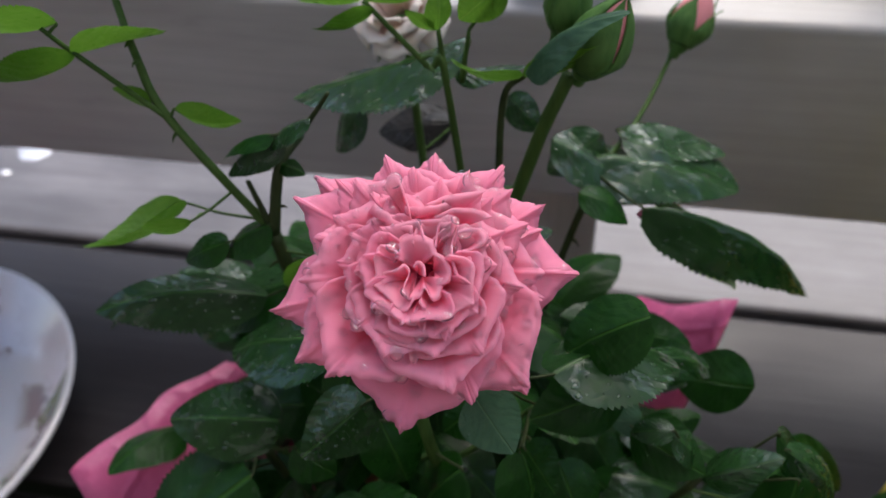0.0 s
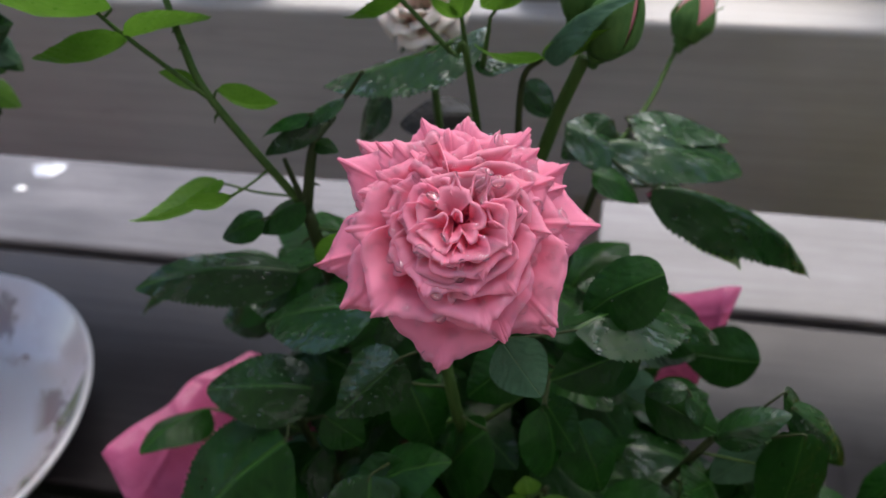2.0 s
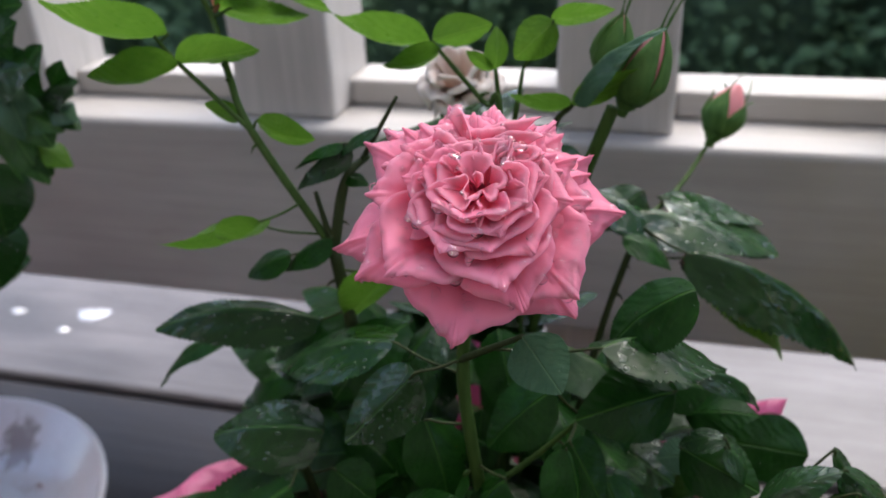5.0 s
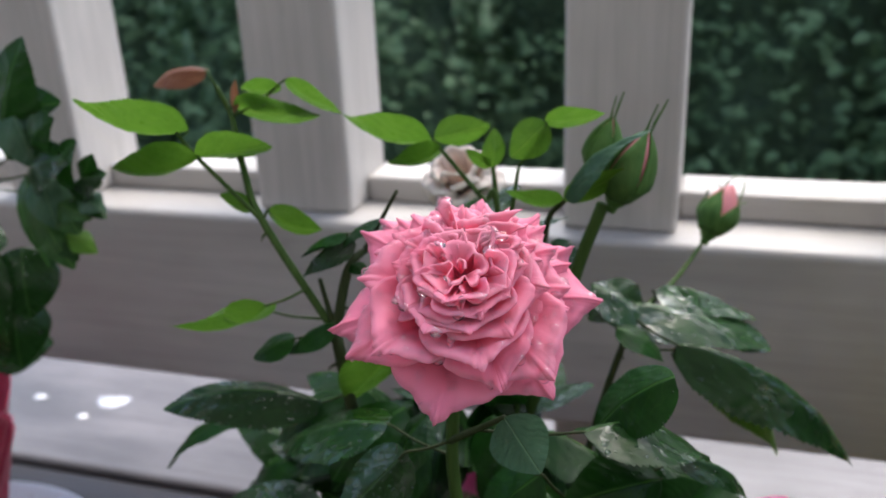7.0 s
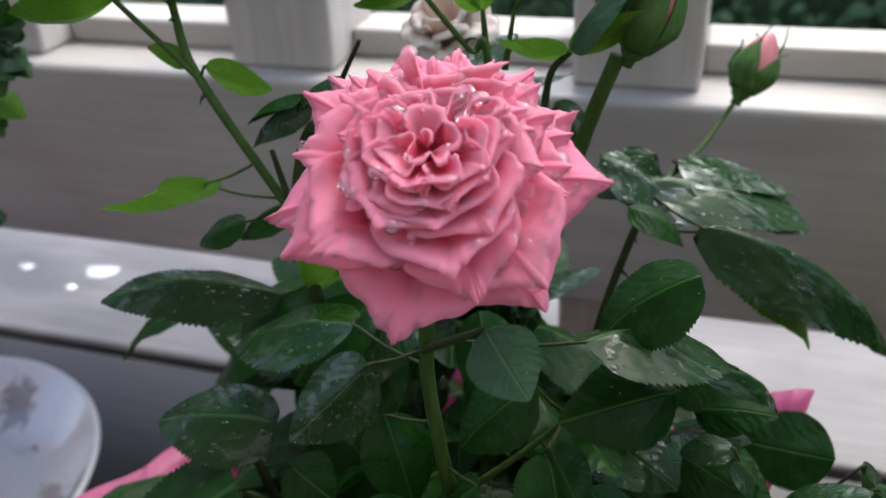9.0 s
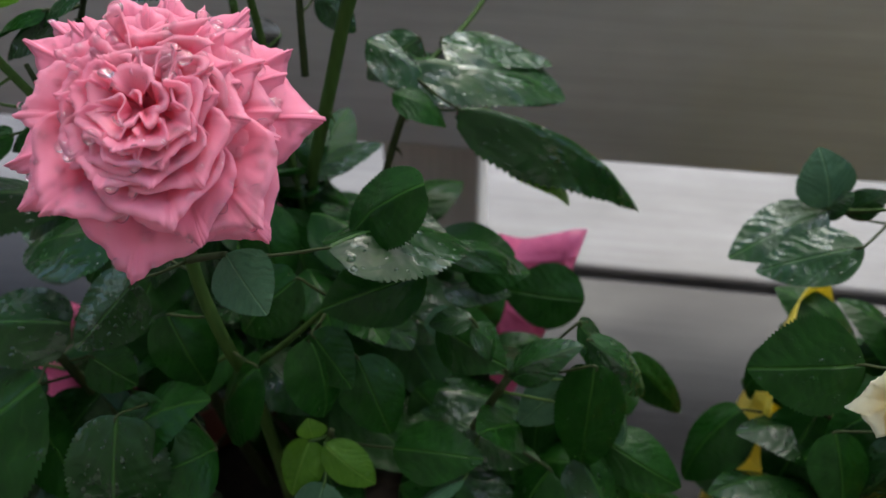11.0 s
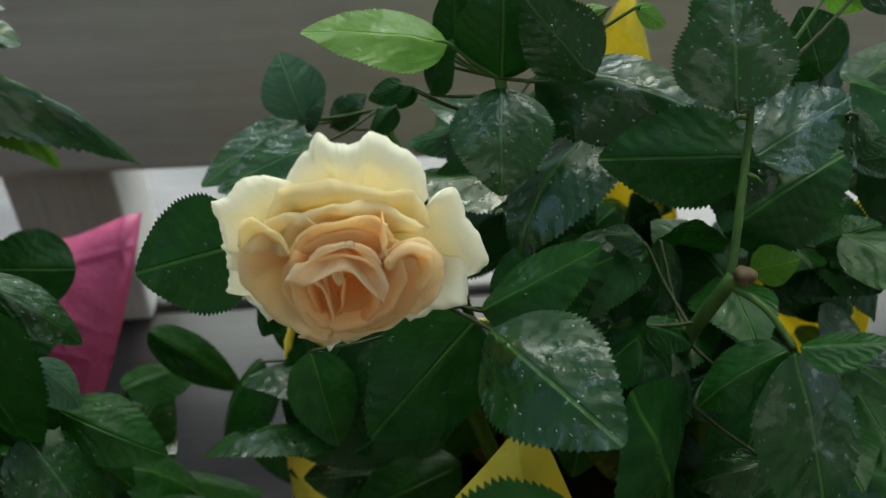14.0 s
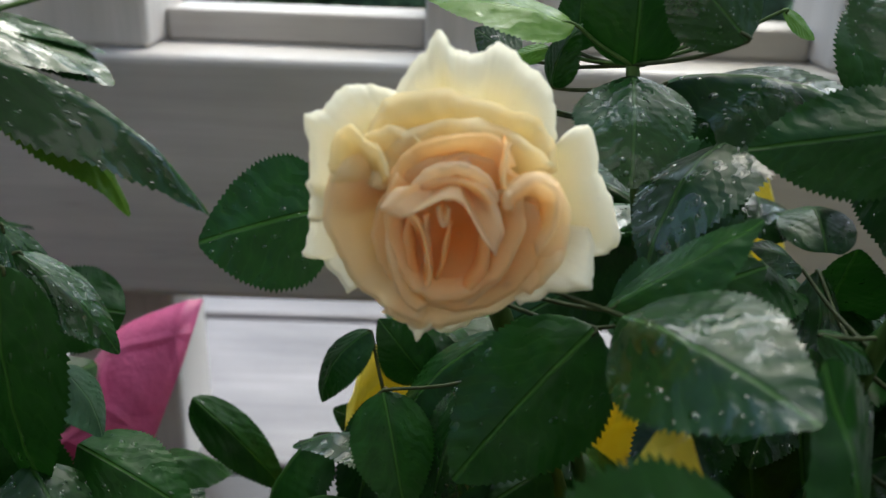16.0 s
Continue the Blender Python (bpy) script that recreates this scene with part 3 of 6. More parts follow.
def petal(bloom, axes3, angle, reach, half, top, arch, foot, point, roll, material, seed, inner=0.0025, ruffle=0.0004):
    """A petal in a bloom's frame (centre, right, up, ahead). angle and half in degrees; reach: radius of its tip; top: height of the tip
    along the axis; arch: how far it bulges above the tip before it rolls back; point: how far the tip runs out; roll: how far the sides roll back."""
    o, e1, e2, ax = axes3
    rng = random.Random(seed)
    angle += rng.uniform(-5.0, 5.0)
    tip = rng.uniform(0.4, 1.0)
    reach *= rng.uniform(0.97, 1.03)
    skew = rng.uniform(-1, 1) * 0.055 * reach
    nu, nv = 17, 17
    grid = []
    for i in range(nv):
        v = i / (nv - 1)
        row = []
        for j in range(nu):
            s = 2 * j / (nu - 1) - 1
            rr = inner + (reach - inner) * v
            rr *= 1 - point * abs(s) ** 0.75 * v ** 2.2
            a = radians(angle + half * s * (1.0 - 0.25 * v))
            h = foot * (1 - v) ** 2 + (top + arch) * (1 - (1 - v) ** 2) - arch * v ** 3.6
            h -= roll * abs(s) ** 2.6 * v ** 2
            h += skew * s * v
            h -= 0.0014 * tip * max(0.0, 1 - 3 * abs(s)) * max(0.0, v - 0.72) / 0.28 * (point > 0.25)
            w = noise.noise(Vector((s * 1.7 + seed * 3.1, v * 2.0, seed * 1.7)))
            h += ruffle * w * v * 2
            h += 0.00035 * noise.noise(Vector((s * 5 + seed, v * 2.5, seed * 0.7))) * v * v
            rr *= 1 + 0.03 * noise.noise(Vector((s * 2.5, v, seed * 5.3))) * v
            row.append(o + e1 * (rr * math.cos(a)) + e2 * (rr * math.sin(a)) + ax * h)
        grid.append(row)
    base = root_place(bloom)
    pts = np.array([[list(p - base) for p in row] for row in grid])
    me = sheet_mesh("petal", pts, np.linspace(0, 1, nv), 0.00026, material)
    ob = new("petal", me)
    ob.parent = bloom
    PETALS.setdefault(bloom.name, []).append((ob, base))
    return ob


def fan(bloom, axes3, rim, base, crest, lip, material, seed, ruffle=0.5, cup=0.0, thick=0.00022, rest=0.667):
    """A petal spread from its base to a rim, in millimetres of the bloom's frame. rim: a few points (across, up, ahead) that the edge runs through;
    crest: how far the sheet bulges ahead before the edge; lip: how far the edge rolls back (or in, if negative)."""
    o, e1, e2, ax = axes3
    pts = [Vector(p) for p in rim]
    line = curve_points(pts, 6)
    foot = Vector(base)
    nu, nv = len(line), 15
    home = root_place(bloom)
    run = sum(((a + b) / 2 - foot).xy.length for a, b in zip(line, line[1:])) / (nu - 1)
    grid = []
    for i in range(nv):
        u = i / (nv - 1)
        row = []
        for j, edge in enumerate(line):
            t = 2 * j / (nu - 1) - 1
            p = foot.lerp(edge, u * (1 + 0.035 * u * u * noise.noise(Vector((j * 0.45, seed * 4.3, 1.0)))))
            swell = (u / rest) ** 2 * (3 - 2 * u / rest) if u < rest else 1 - ((u - rest) / (1 - rest)) ** 2
            z = crest * swell * (1 - 0.35 * t * t) - lip * max(0.0, (u - 0.8) / 0.2) ** 2 + cup * t * t * u
            w = noise.noise(Vector((p.x * 0.16 + seed * 3.1, p.y * 0.16, seed * 1.7)))
            v = noise.noise(Vector((t * 2.6 + seed, u * 2.2, seed * 0.7)))
            z += ruffle * (1.1 * w + 0.9 * v + 0.35 * noise.noise(Vector((p.x * 0.55, p.y * 0.55, seed * 2.9)))) * u * u
            slide = 0.035 * run * noise.noise(Vector((t * 2.0, u * 1.5, seed * 5.3))) * u * (1 - u) * 2
            row.append(list(o + (e1 * (p.x + slide) + e2 * (p.y - slide) + ax * (p.z + z)) * 0.001 - home))
        grid.append(row)
    ob = new("petal", sheet_mesh("petal", grid, np.linspace(0, 1, nv), thick, material))
    ob.parent = bloom
    PETALS.setdefault(bloom.name, []).append((ob, home))
    return ob


def shield(bloom, axes3, heart, tip, width, drop, crest, lip, material, seed, ruffle, shoulder=0.66):
    """A pointed rose petal: broad shoulders, their edges rolled back, and a sharp tip."""
    rng = random.Random(seed)
    c, t = Vector(heart), Vector(tip)
    d = (t - c).xy
    side = Vector((-d.y, d.x)).normalized() * width / 2
    rim = []
    for k, (along, out) in enumerate(((0.30, 0.80), (shoulder - 0.12, 1.0), (shoulder + 0.06, 0.86), (0.86, 0.37), (0.95, 0.11), (1.0, 0.0), (0.95, -0.11), (0.86, -0.37), (shoulder + 0.06, -0.86), (shoulder - 0.12, -1.0), (0.30, -0.80))):
        out *= rng.uniform(0.95, 1.05)
        sunk = drop * abs(out) ** 1.5 - (0.3 if k == 5 else 0.0)
        rim.append((c.x + d.x * along + side.x * out, c.y + d.y * along + side.y * out, t.z - sunk + (1 - along) * 1.2))
    return fan(bloom, axes3, rim, (c.x + 0.12 * d.x, c.y + 0.12 * d.y, c.z), crest, lip, material, seed, ruffle)



def frame_of(centre, ahead, right):
    ax = Vector(ahead).normalized()
    e1 = Vector(right)
    e1 = (e1 - e1.dot(ax) * ax).normalized()
    return Vector(centre), e1, ax.cross(e1), ax


def calyx(bush, axes3, depth, radius, name="bloom", label=""):
    """The green hip and sepals behind a bloom; the petals hang on it."""
    o, e1, e2, ax = axes3
    bm = bmesh.new()
    prof = [(0.0009, -depth), (radius * 0.8, -depth * 0.8), (radius, -depth * 0.55), (radius * 0.8, -depth * 0.32), (0.0011, -depth * 0.1)]
    lathe(bm, prof, 16)
    for k in range(5):
        a = 2 * math.pi * k / 5 + 0.3
        prev = None
        for i in range(6):
            t = i / 5
            r = radius * 0.7 + t * radius * 2.6
            h = -depth * (0.34 + 0.25 * t + 0.35 * t * t)
            w = radius * 0.55 * (1 - t) ** 0.8 + 0.0001
            pair = [bm.verts.new((r * math.cos(a) - s * w * math.sin(a), r * math.sin(a) + s * w * math.cos(a), h)) for s in (-1, 1)]
            if prev:
                bm.faces.new((prev[0], prev[1], pair[1], pair[0]))
            prev = pair
    m = Matrix((e1, e2, ax)).transposed()
    for v in bm.verts:
        v.co = o + m @ v.co
    return part(name, bm, stem_green, bush, label)


def drops(bush, bloom, axes3, count, spread, lo, hi, seed, shift=(0, 0), big=0.00042):
    """Rain drops that sit on the petals of a bloom."""
    from mathutils.bvhtree import BVHTree

    verts, faces = [], []
    for ob, base in PETALS[bloom.name]:
        k = len(verts)
        verts += [v.co + base for v in ob.data.vertices]
        faces += [tuple(k + i for i in p.vertices) for p in ob.data.polygons]
    tree = BVHTree.FromPolygons(verts, faces)
    o, e1, e2, ax = axes3
    rng = random.Random(seed)
    ball = bmesh.new()
    bmesh.ops.create_icosphere(ball, subdivisions=3, radius=1)
    for v in ball.verts:
        v.co.z *= 0.46 if v.co.z > 0 else 0.3
    ball = mesh_of("water_drop", ball, water)
    bead = bmesh.new()
    bmesh.ops.create_icosphere(bead, subdivisions=2, radius=0.9)
    bead_verts, bead_faces = [v.co.copy() for v in bead.verts], [[v.index for v in f.verts] for f in bead.faces]
    bead.free()
    spray_verts, spray_faces, taken = [], [], []
    home = root_place(bush)
    for k in range(count):
        r, a = spread * math.sqrt(rng.random()), rng.uniform(0, 2 * math.pi)
        p = o + e1 * (r * math.cos(a) + shift[0]) + e2 * (r * math.sin(a) + shift[1]) + ax * 0.05
        hit, nor, _, _ = tree.ray_cast(p, -ax)
        size = lo + (hi - lo) * rng.random() ** 2.4
        if hit is None or any((hit - q).length < size + s for q, s in taken):
            continue
        taken.append((hit, size))
        if nor.dot(ax) < 0:
            nor = -nor
        m = Matrix.Translation(hit + nor * size * 0.02 - home) @ nor.to_track_quat("Z", "Y").to_matrix().to_4x4() @ Matrix.Diagonal((size, size * rng.uniform(0.85, 1.3), size, 1))
        if size > big:
            ob = new("water_drop", ball)
            ob.parent = bush
            ob.matrix_basis = m
        else:
            first = len(spray_verts)
            spray_verts += [m @ v for v in bead_verts]
            spray_faces += [[first + i for i in f] for f in bead_faces]
    me = bpy.data.meshes.new("rain_spray")
    me.from_pydata(spray_verts, [], spray_faces)
    me.materials.append(water)
    for f in me.polygons:
        f.use_smooth = True
    ob = new("rain_spray", me)
    ob.parent = bush
    tagged(ob, "fine clear beads of rain on the petals", kind="stuff")
    return ob


def bud(bush, low, high, radius, material, label, slit=0.5, bare=0.0):
    """A closed bud: swollen body on its hip, five sepals with thread-like tails, colour showing between them and, where it opens, above them."""
    low, high = Vector(low), Vector(high)
    d = high - low
    length = d.length
    m = Matrix.Translation(low) @ d.to_track_quat("Z", "Y").to_matrix().to_4x4()

    def swell(f):
        return radius * (min(1.0, (0.12 + f) / 0.46) ** 0.7 if f < 0.34 else (1 - ((f - 0.34) / 0.66) ** 1.9) ** 0.85)

    bm = bmesh.new()
    lathe(bm, [(0.94 * swell(f) + 0.0001, f * length) for f in (0.0, 0.06, 0.14, 0.24, 0.34, 0.46, 0.58, 0.70, 0.80, 0.88, 0.94, 0.98)], 20)
    bmesh.ops.transform(bm, matrix=m, verts=bm.verts)
    body = part("bud", bm, material, bush, label)
    bm = bmesh.new()
    lathe(bm, [(0.0012, -0.10 * length), (radius * 0.40, -0.03 * length), (swell(0.03) * 1.03, 0.03 * length), (swell(0.08) * 1.02, 0.09 * length)], 18)
    bmesh.ops.transform(bm, matrix=m, verts=bm.verts)
    part("hip", bm, sepal_green, body)
    for k in range(5):
        a0 = 2 * math.pi * k / 5 + 0.5
        reach = 1.0 - bare * (0.8 + 0.2 * math.cos(2.0 * a0))
        long = 0.10 + 0.09 * ((3 * k) % 5)
        grid = []
        for i in range(15):
            t = i / 14
            f = 0.05 + (reach - 0.05) * min(1.0, t / 0.72)
            tail = max(0.0, (t - 0.72) / 0.28)
            r = 1.04 * swell(min(f, 0.985)) + 0.00025 + tail * tail * (0.0002 + 0.0012 * bare)
            hw = (0.80 * slit * (1 - min(1.0, t / 0.76) ** 2.4) + 0.02) * (radius / max(r, 0.25 * radius)) ** 0.6
            hw = min(hw, 0.0003 / r) if tail else hw
            bend = a0 + 0.5 * tail * tail
            grid.append([list(m @ Vector((r * math.cos(bend + hw * s), r * math.sin(bend + hw * s), length * (f + long * tail))) - root_place(bush)) for s in (-1, -0.5, 0, 0.5, 1)])
        ob = new("sepal", sheet_mesh("sepal", grid, np.linspace(0, 1, 15), 0.0004, sepal_green))
        ob.parent = body
    bm = bmesh.new()
    tube(bm, [m @ Vector((0, 0, -0.003)), m @ Vector((0, 0, 0.001))], 0.0013, 0.0017, 8, 2)
    part("neck", bm, sepal_green, bush)
    return body


def pot(at, r_low, r_top, height, label):
    """A plastic nursery pot with its soil."""
    ob = thing("plant_pot", at, label, "plant pot", "plant pots")
    bm = bmesh.new()
    lathe(bm, [(r_low, 0), (r_top * 0.96, height * 0.86), (r_top, height * 0.86), (r_top, height), (r_top * 0.94, height), (r_top * 0.90, height * 0.80), (r_low * 0.9, 0.003)], 40, at)
    part("wall", bm, pot_mat, ob)
    bm = bmesh.new()
    lathe(bm, [(r_top * 0.89, height * 0.79), (r_top * 0.6, height * 0.86), (r_top * 0.1, height * 0.88)], 40, at)
    part("soil", bm, soil_mat, ob)
    return ob


def sleeve(at, r_low, r_top, low, tips, material, label, seed, folds=11, belly=0.0, flare=1.15):
    """A wrapping sheet round a pot: gathered at the foot, flaring to a rim that runs up into points. tips: (degrees, height, radius, half width in degrees, and the end of a straight edge that starts there)."""
    ob = thing("flower_sleeve", at, label, "flower sleeve", "flower sleeves")
    nu, nv = 220, 22
    grid = []
    for i in range(nv):
        v = i / (nv - 1)
        row = []
        for j in range(nu + 1):
            deg = 360 * j / nu
            a = radians(deg)
            top, rad = low, r_top
            for d, h, r, wide, *link in tips:
                away = (deg - d + 180) % 360 - 180
                if link:
                    run = link[0] - d
                    part_way = min(1.0, max(0.0, away / run))
                    away, h, r = away - run * part_way, h + (link[1] - h) * part_way, r + (link[2] - r) * part_way
                    r -= 0.18 * r * part_way * (1 - part_way)
                k = max(0.0, 1 - abs(away) / wide)
                top = max(top, low + (h - low) * k ** 1.1)
                rad = max(rad, r_top + (r - r_top) * k)
            r = r_low + (rad - r_low) * (v ** flare) + belly * math.sin(math.pi * v ** 0.8)
            crease = math.sin(folds * a + seed) + 0.6 * math.sin(folds * 2.3 * a + 2 * seed)
            r *= 1 + 0.035 * crease * (1 - 0.5 * v) + 0.02 * noise.noise(Vector((3 * math.cos(a), 3 * math.sin(a), v * 4 + seed)))
            row.append((r * math.cos(a), r * math.sin(a), v * top))
        grid.append(row)
    me = sheet_mesh("sheet", grid, np.linspace(0, 1, nv), 0.0003, material)
    s = new("sheet", me)
    s.parent = ob
    return ob


def filler(bush, centre, size, count, seed, materials, clear=(-9, -9), ceiling_z=0.2):
    """The inner foliage of a bush."""
    rng = random.Random(seed)
    c = Vector(centre)
    made = 0
    while made < count:
        p = Vector((rng.uniform(-1, 1), rng.uniform(-1, 1), rng.uniform(-1, 1)))
        if not 0.15 < p.length < 1:
            continue
        q = c + Vector((p.x * size[0], p.y * size[1], p.z * size[2]))
        if q.z > ceiling_z or (q.y < clear[1] and q.x < clear[0]):
            continue
        out = Vector((p.x, p.y, rng.uniform(-0.8, 0.25))).normalized()
        n = Vector((rng.uniform(-0.6, 0.6) + 0.3 * p.x, rng.uniform(-0.6, 0.6) - 0.25, 1.0)).normalized()
        length = rng.uniform(0.017, 0.028)
        leaf(bush, q, q + out * length, length * rng.uniform(0.58, 0.72), n, rng.choice(materials), stalk=False)
        made += 1


# ==== the pink rose in its pink sleeve ====
PINK_AT = (-0.033, 0.115, 0.0)
pot(PINK_AT, 0.034, 0.046, 0.085, "reddish brown plastic nursery pot inside a pink sleeve")
sleeve(PINK_AT, 0.040, 0.066, 0.074, ((41, 0.140, 0.106, 8, 58, 0.122, 0.100), (100, 0.160, 0.078, 20), (188, 0.1324, 0.104, 24, 155, 0.124, 0.083), (243, 0.098, 0.088, 26), (303, 0.100, 0.085, 24)), sheet_pink,
       "crinkled pink wrapping sleeve with pointed corners", 1.3, flare=2.3)
pink_bush = thing("rose_bush", (-0.033, 0.115, 0.072), "potted miniature rose with one pink bloom, wet after rain", "rose bush", "rose bushes")

stem(pink_bush, [(-0.0287, 0.1080, 0.0708), (-0.0257, 0.1020, 0.1208), (-0.0242, 0.0970, 0.1595), (-0.0250, 0.0952, 0.1728), (-0.0262, 0.0930, 0.1888), (-0.0272, 0.0925, 0.2084), (-0.0242, 0.0925, 0.2323)], 0.0016, 0.0012, stem_green, "smooth green flower stem", 4, 2)
stem(pink_bush, [(-0.0437, 0.1250, 0.0708), (-0.0567, 0.1240, 0.1408), (-0.0617, 0.1220, 0.1908), (-0.0642, 0.1215, 0.2148)], 0.0018, 0.0015, stem_dark, "", 6, 3)
stem(pink_bush, [(-0.0642, 0.1215, 0.2148), (-0.0816, 0.1240, 0.2416), (-0.0883, 0.1300, 0.2522), (-0.0957, 0.1400, 0.2622), (-0.0989, 0.1400, 0.2698)], 0.001, 0.0006, stem_green, "", 3, 21)
stem(pink_bush, [(-0.0816, 0.1240, 0.2416), (-0.0952, 0.1220, 0.2569), (-0.0986, 0.1200, 0.2633)], 0.0006, 0.0004, stem_green, "", 0, 22)
stem(pink_bush, [(-0.0642, 0.1215, 0.2148), (-0.0610, 0.1250, 0.2305), (-0.0579, 0.1320, 0.2338)], 0.0014, 0.0008, stem_dark, "", 2, 23)
stem(pink_bush, [(-0.0642, 0.1215, 0.2148), (-0.0672, 0.1220, 0.2287)], 0.0009, 0.0005, stem_dark, "", 0, 24)
stem(pink_bush, [(-0.0287, 0.1250, 0.0708), (-0.0287, 0.1460, 0.1508), (-0.0123, 0.1470, 0.2183), (-0.0046, 0.1470, 0.2424)], 0.0017, 0.0015, stem_green, "", 3, 25)
stem(pink_bush, [(-0.0247, 0.1280, 0.0708), (-0.0247, 0.1440, 0.1658), (-0.0302, 0.1480, 0.2380), (-0.0341, 0.1480, 0.2419), (-0.0461, 0.1480, 0.2561)], 0.0011, 0.0005, stem_green, "", 3, 26)
stem(pink_bush, [(-0.0302, 0.1480, 0.2380), (-0.0317, 0.1500, 0.2494)], 0.0008, 0.0005, stem_green, "", 0, 27)
stem(pink_bush, [(-0.0271, 0.1490, 0.2378), (-0.0253, 0.1500, 0.2496)], 0.0007, 0.0004, stem_green, "", 0, 28)
stem(pink_bush, [(-0.0187, 0.1440, 0.2158), (-0.0177, 0.1460, 0.2366), (-0.0132, 0.1440, 0.2438)], 0.0009, 0.0006, stem_dark, "", 0, 29)
stem(pink_bush, [(-0.0137, 0.1250, 0.0708), (-0.0117, 0.1420, 0.1408), (-0.0053, 0.1500, 0.1796), (0.0027, 0.1580, 0.2082)], 0.0011, 0.0009, stem_dark, "", 3, 30)
stem(pink_bush, [(0.0027, 0.1580, 0.2082), (0.0119, 0.1800, 0.2098), (0.0187, 0.2027, 0.2125)], 0.0007, 0.0006, stem_green, "", 0, 31)
stem(pink_bush, [(-0.0272, 0.0920, 0.2098), (-0.0134, 0.0800, 0.2247)], 0.0008, 0.0005, stem_dark, "", 0, 32)
stem(pink_bush, [(-0.0187, 0.1250, 0.0708), (-0.0027, 0.1400, 0.1308), (0.0073, 0.1480, 0.1708)], 0.0013, 0.0010, stem_dark, "", 3, 8)
stem(pink_bush, [(-0.0487, 0.1100, 0.0708), (-0.0607, 0.1000, 0.1308), (-0.0647, 0.0920, 0.1788)], 0.0014, 0.0010, stem_dark, "", 2, 9)
stem(pink_bush, [(-0.0107, 0.1100, 0.0708), (0.0133, 0.1060, 0.1208), (0.0313, 0.1020, 0.1728)], 0.0012, 0.0009, stem_dark, "", 2, 10)
stem(pink_bush, [(-0.0287, 0.1000, 0.1008), (-0.0107, 0.0950, 0.1408), (-0.0047, 0.0880, 0.1658)], 0.0010, 0.0007, stem_dark, "", 1, 11)

stem(pink_bush, [(-0.0250, 0.0954, 0.1723), (-0.0147, 0.0990, 0.1808), (-0.0047, 0.1030, 0.1903)], 0.0008, 0.0005, stem_green, "", 0, 41)
stem(pink_bush, [(-0.0257, 0.0940, 0.1808), (-0.0317, 0.0920, 0.1768), (-0.0387, 0.0900, 0.1708)], 0.0006, 0.0004, stem_green, "", 0, 42)

PINK = frame_of((-0.0219, 0.0871, 0.2448), (0.06, -0.665, 0.75), (0.047, 0.011, 0.005))
pink_bloom = calyx(pink_bush, PINK, 0.011, 0.0042, label="open pink rose of many pointed petals beaded with rain")
k = 0
S = 0.0000877
# rows of pointed petals from the drooping guards to the collar round the heart: tip (across, up), width, height of the tip, in millimetres
GUARD = ((-6.3, -23.8, 19.5, 2.0), (5.5, -20.4, 14.4, 5.0), (23.9, -3.2, 13.6, -3.0), (13.7, -20.5, 15.1, -1.0), (-26.0, -2.6, 13.6, -3.5), (-18.5, 14.5, 11.4, 1.0), (-15.3, 17.7, 10.7, -1.0), (-11.7, 16.4, 10.5, 1.0), (-3.1, 18.7, 13.1, 2.0), (4.5, 18.1, 13.2, 1.0), (14.7, 15.2, 10.8, -2.0), (20.0, 8.2, 12.8, -4.0), (-21.0, -11.1, 13.0, 3.0), (19.1, 4.3, 11.7, -2.0))
SKIRT = ((-14.8, -13.4, 15.6, 9.4), (3.1, -18.0, 16.4, 9.2), (14.0, -18.9, 17.1, 4.0), (17.8, -6.5, 14.8, 2.5), (-17.2, 1.0, 14.1, 8.4), (18.7, -2.5, 12.1, 3.0), (-15.0, 7.6, 11.9, 5.5), (-8.4, 15.7, 12.1, 3.5), (0.9, 16.2, 12.1, 3.5), (9.4, 14.3, 11.3, 3.0), (15.4, 11.0, 11.5, 1.5))
MIDDLE = ((-5.8, -11.5, 14.6, 11.0), (1.8, -12.5, 14.5, 11.2), (8.4, -13.0, 14.7, 9.8), (-8.8, -7.0, 12.9, 11.6), (15.1, -4.2, 12.5, 7.5), (-11.2, 2.9, 12.2, 9.4), (14.3, 1.6, 10.9, 6.6), (-11.4, 10.1, 11.6, 6.8), (-5.4, 12.9, 10.1, 6.0), (5.2, 13.4, 10.2, 5.0), (12.4, 9.6, 9.4, 4.6), (17.2, 5.2, 9.4, 3.6))
COLLAR = ((-2.1, -7.2, 12.0, 12.9), (3.7, -10.3, 12.0, 12.2), (8.5, -7.1, 12.1, 11.8), (-6.4, -4.3, 11.2, 12.6), (-8.3, 1.2, 10.4, 11.2), (-8.9, 6.9, 9.7, 9.2), (12.0, -0.7, 9.8, 9.6), (13.5, 4.2, 9.1, 7.8), (-1.9, 13.2, 6.6, 7.8), (-5.2, 8.6, 9.0, 9.0), (10.9, 10.3, 8.3, 6.8))
RIM = ((-5.6, -1.4, 8.9, 12.2), (8.2, -5.8, 9.0, 12.3), (11.7, 3.2, 7.2, 10.0), (-3.9, 7.0, 8.0, 10.4), (6.5, 6.4, 6.4, 10.0))
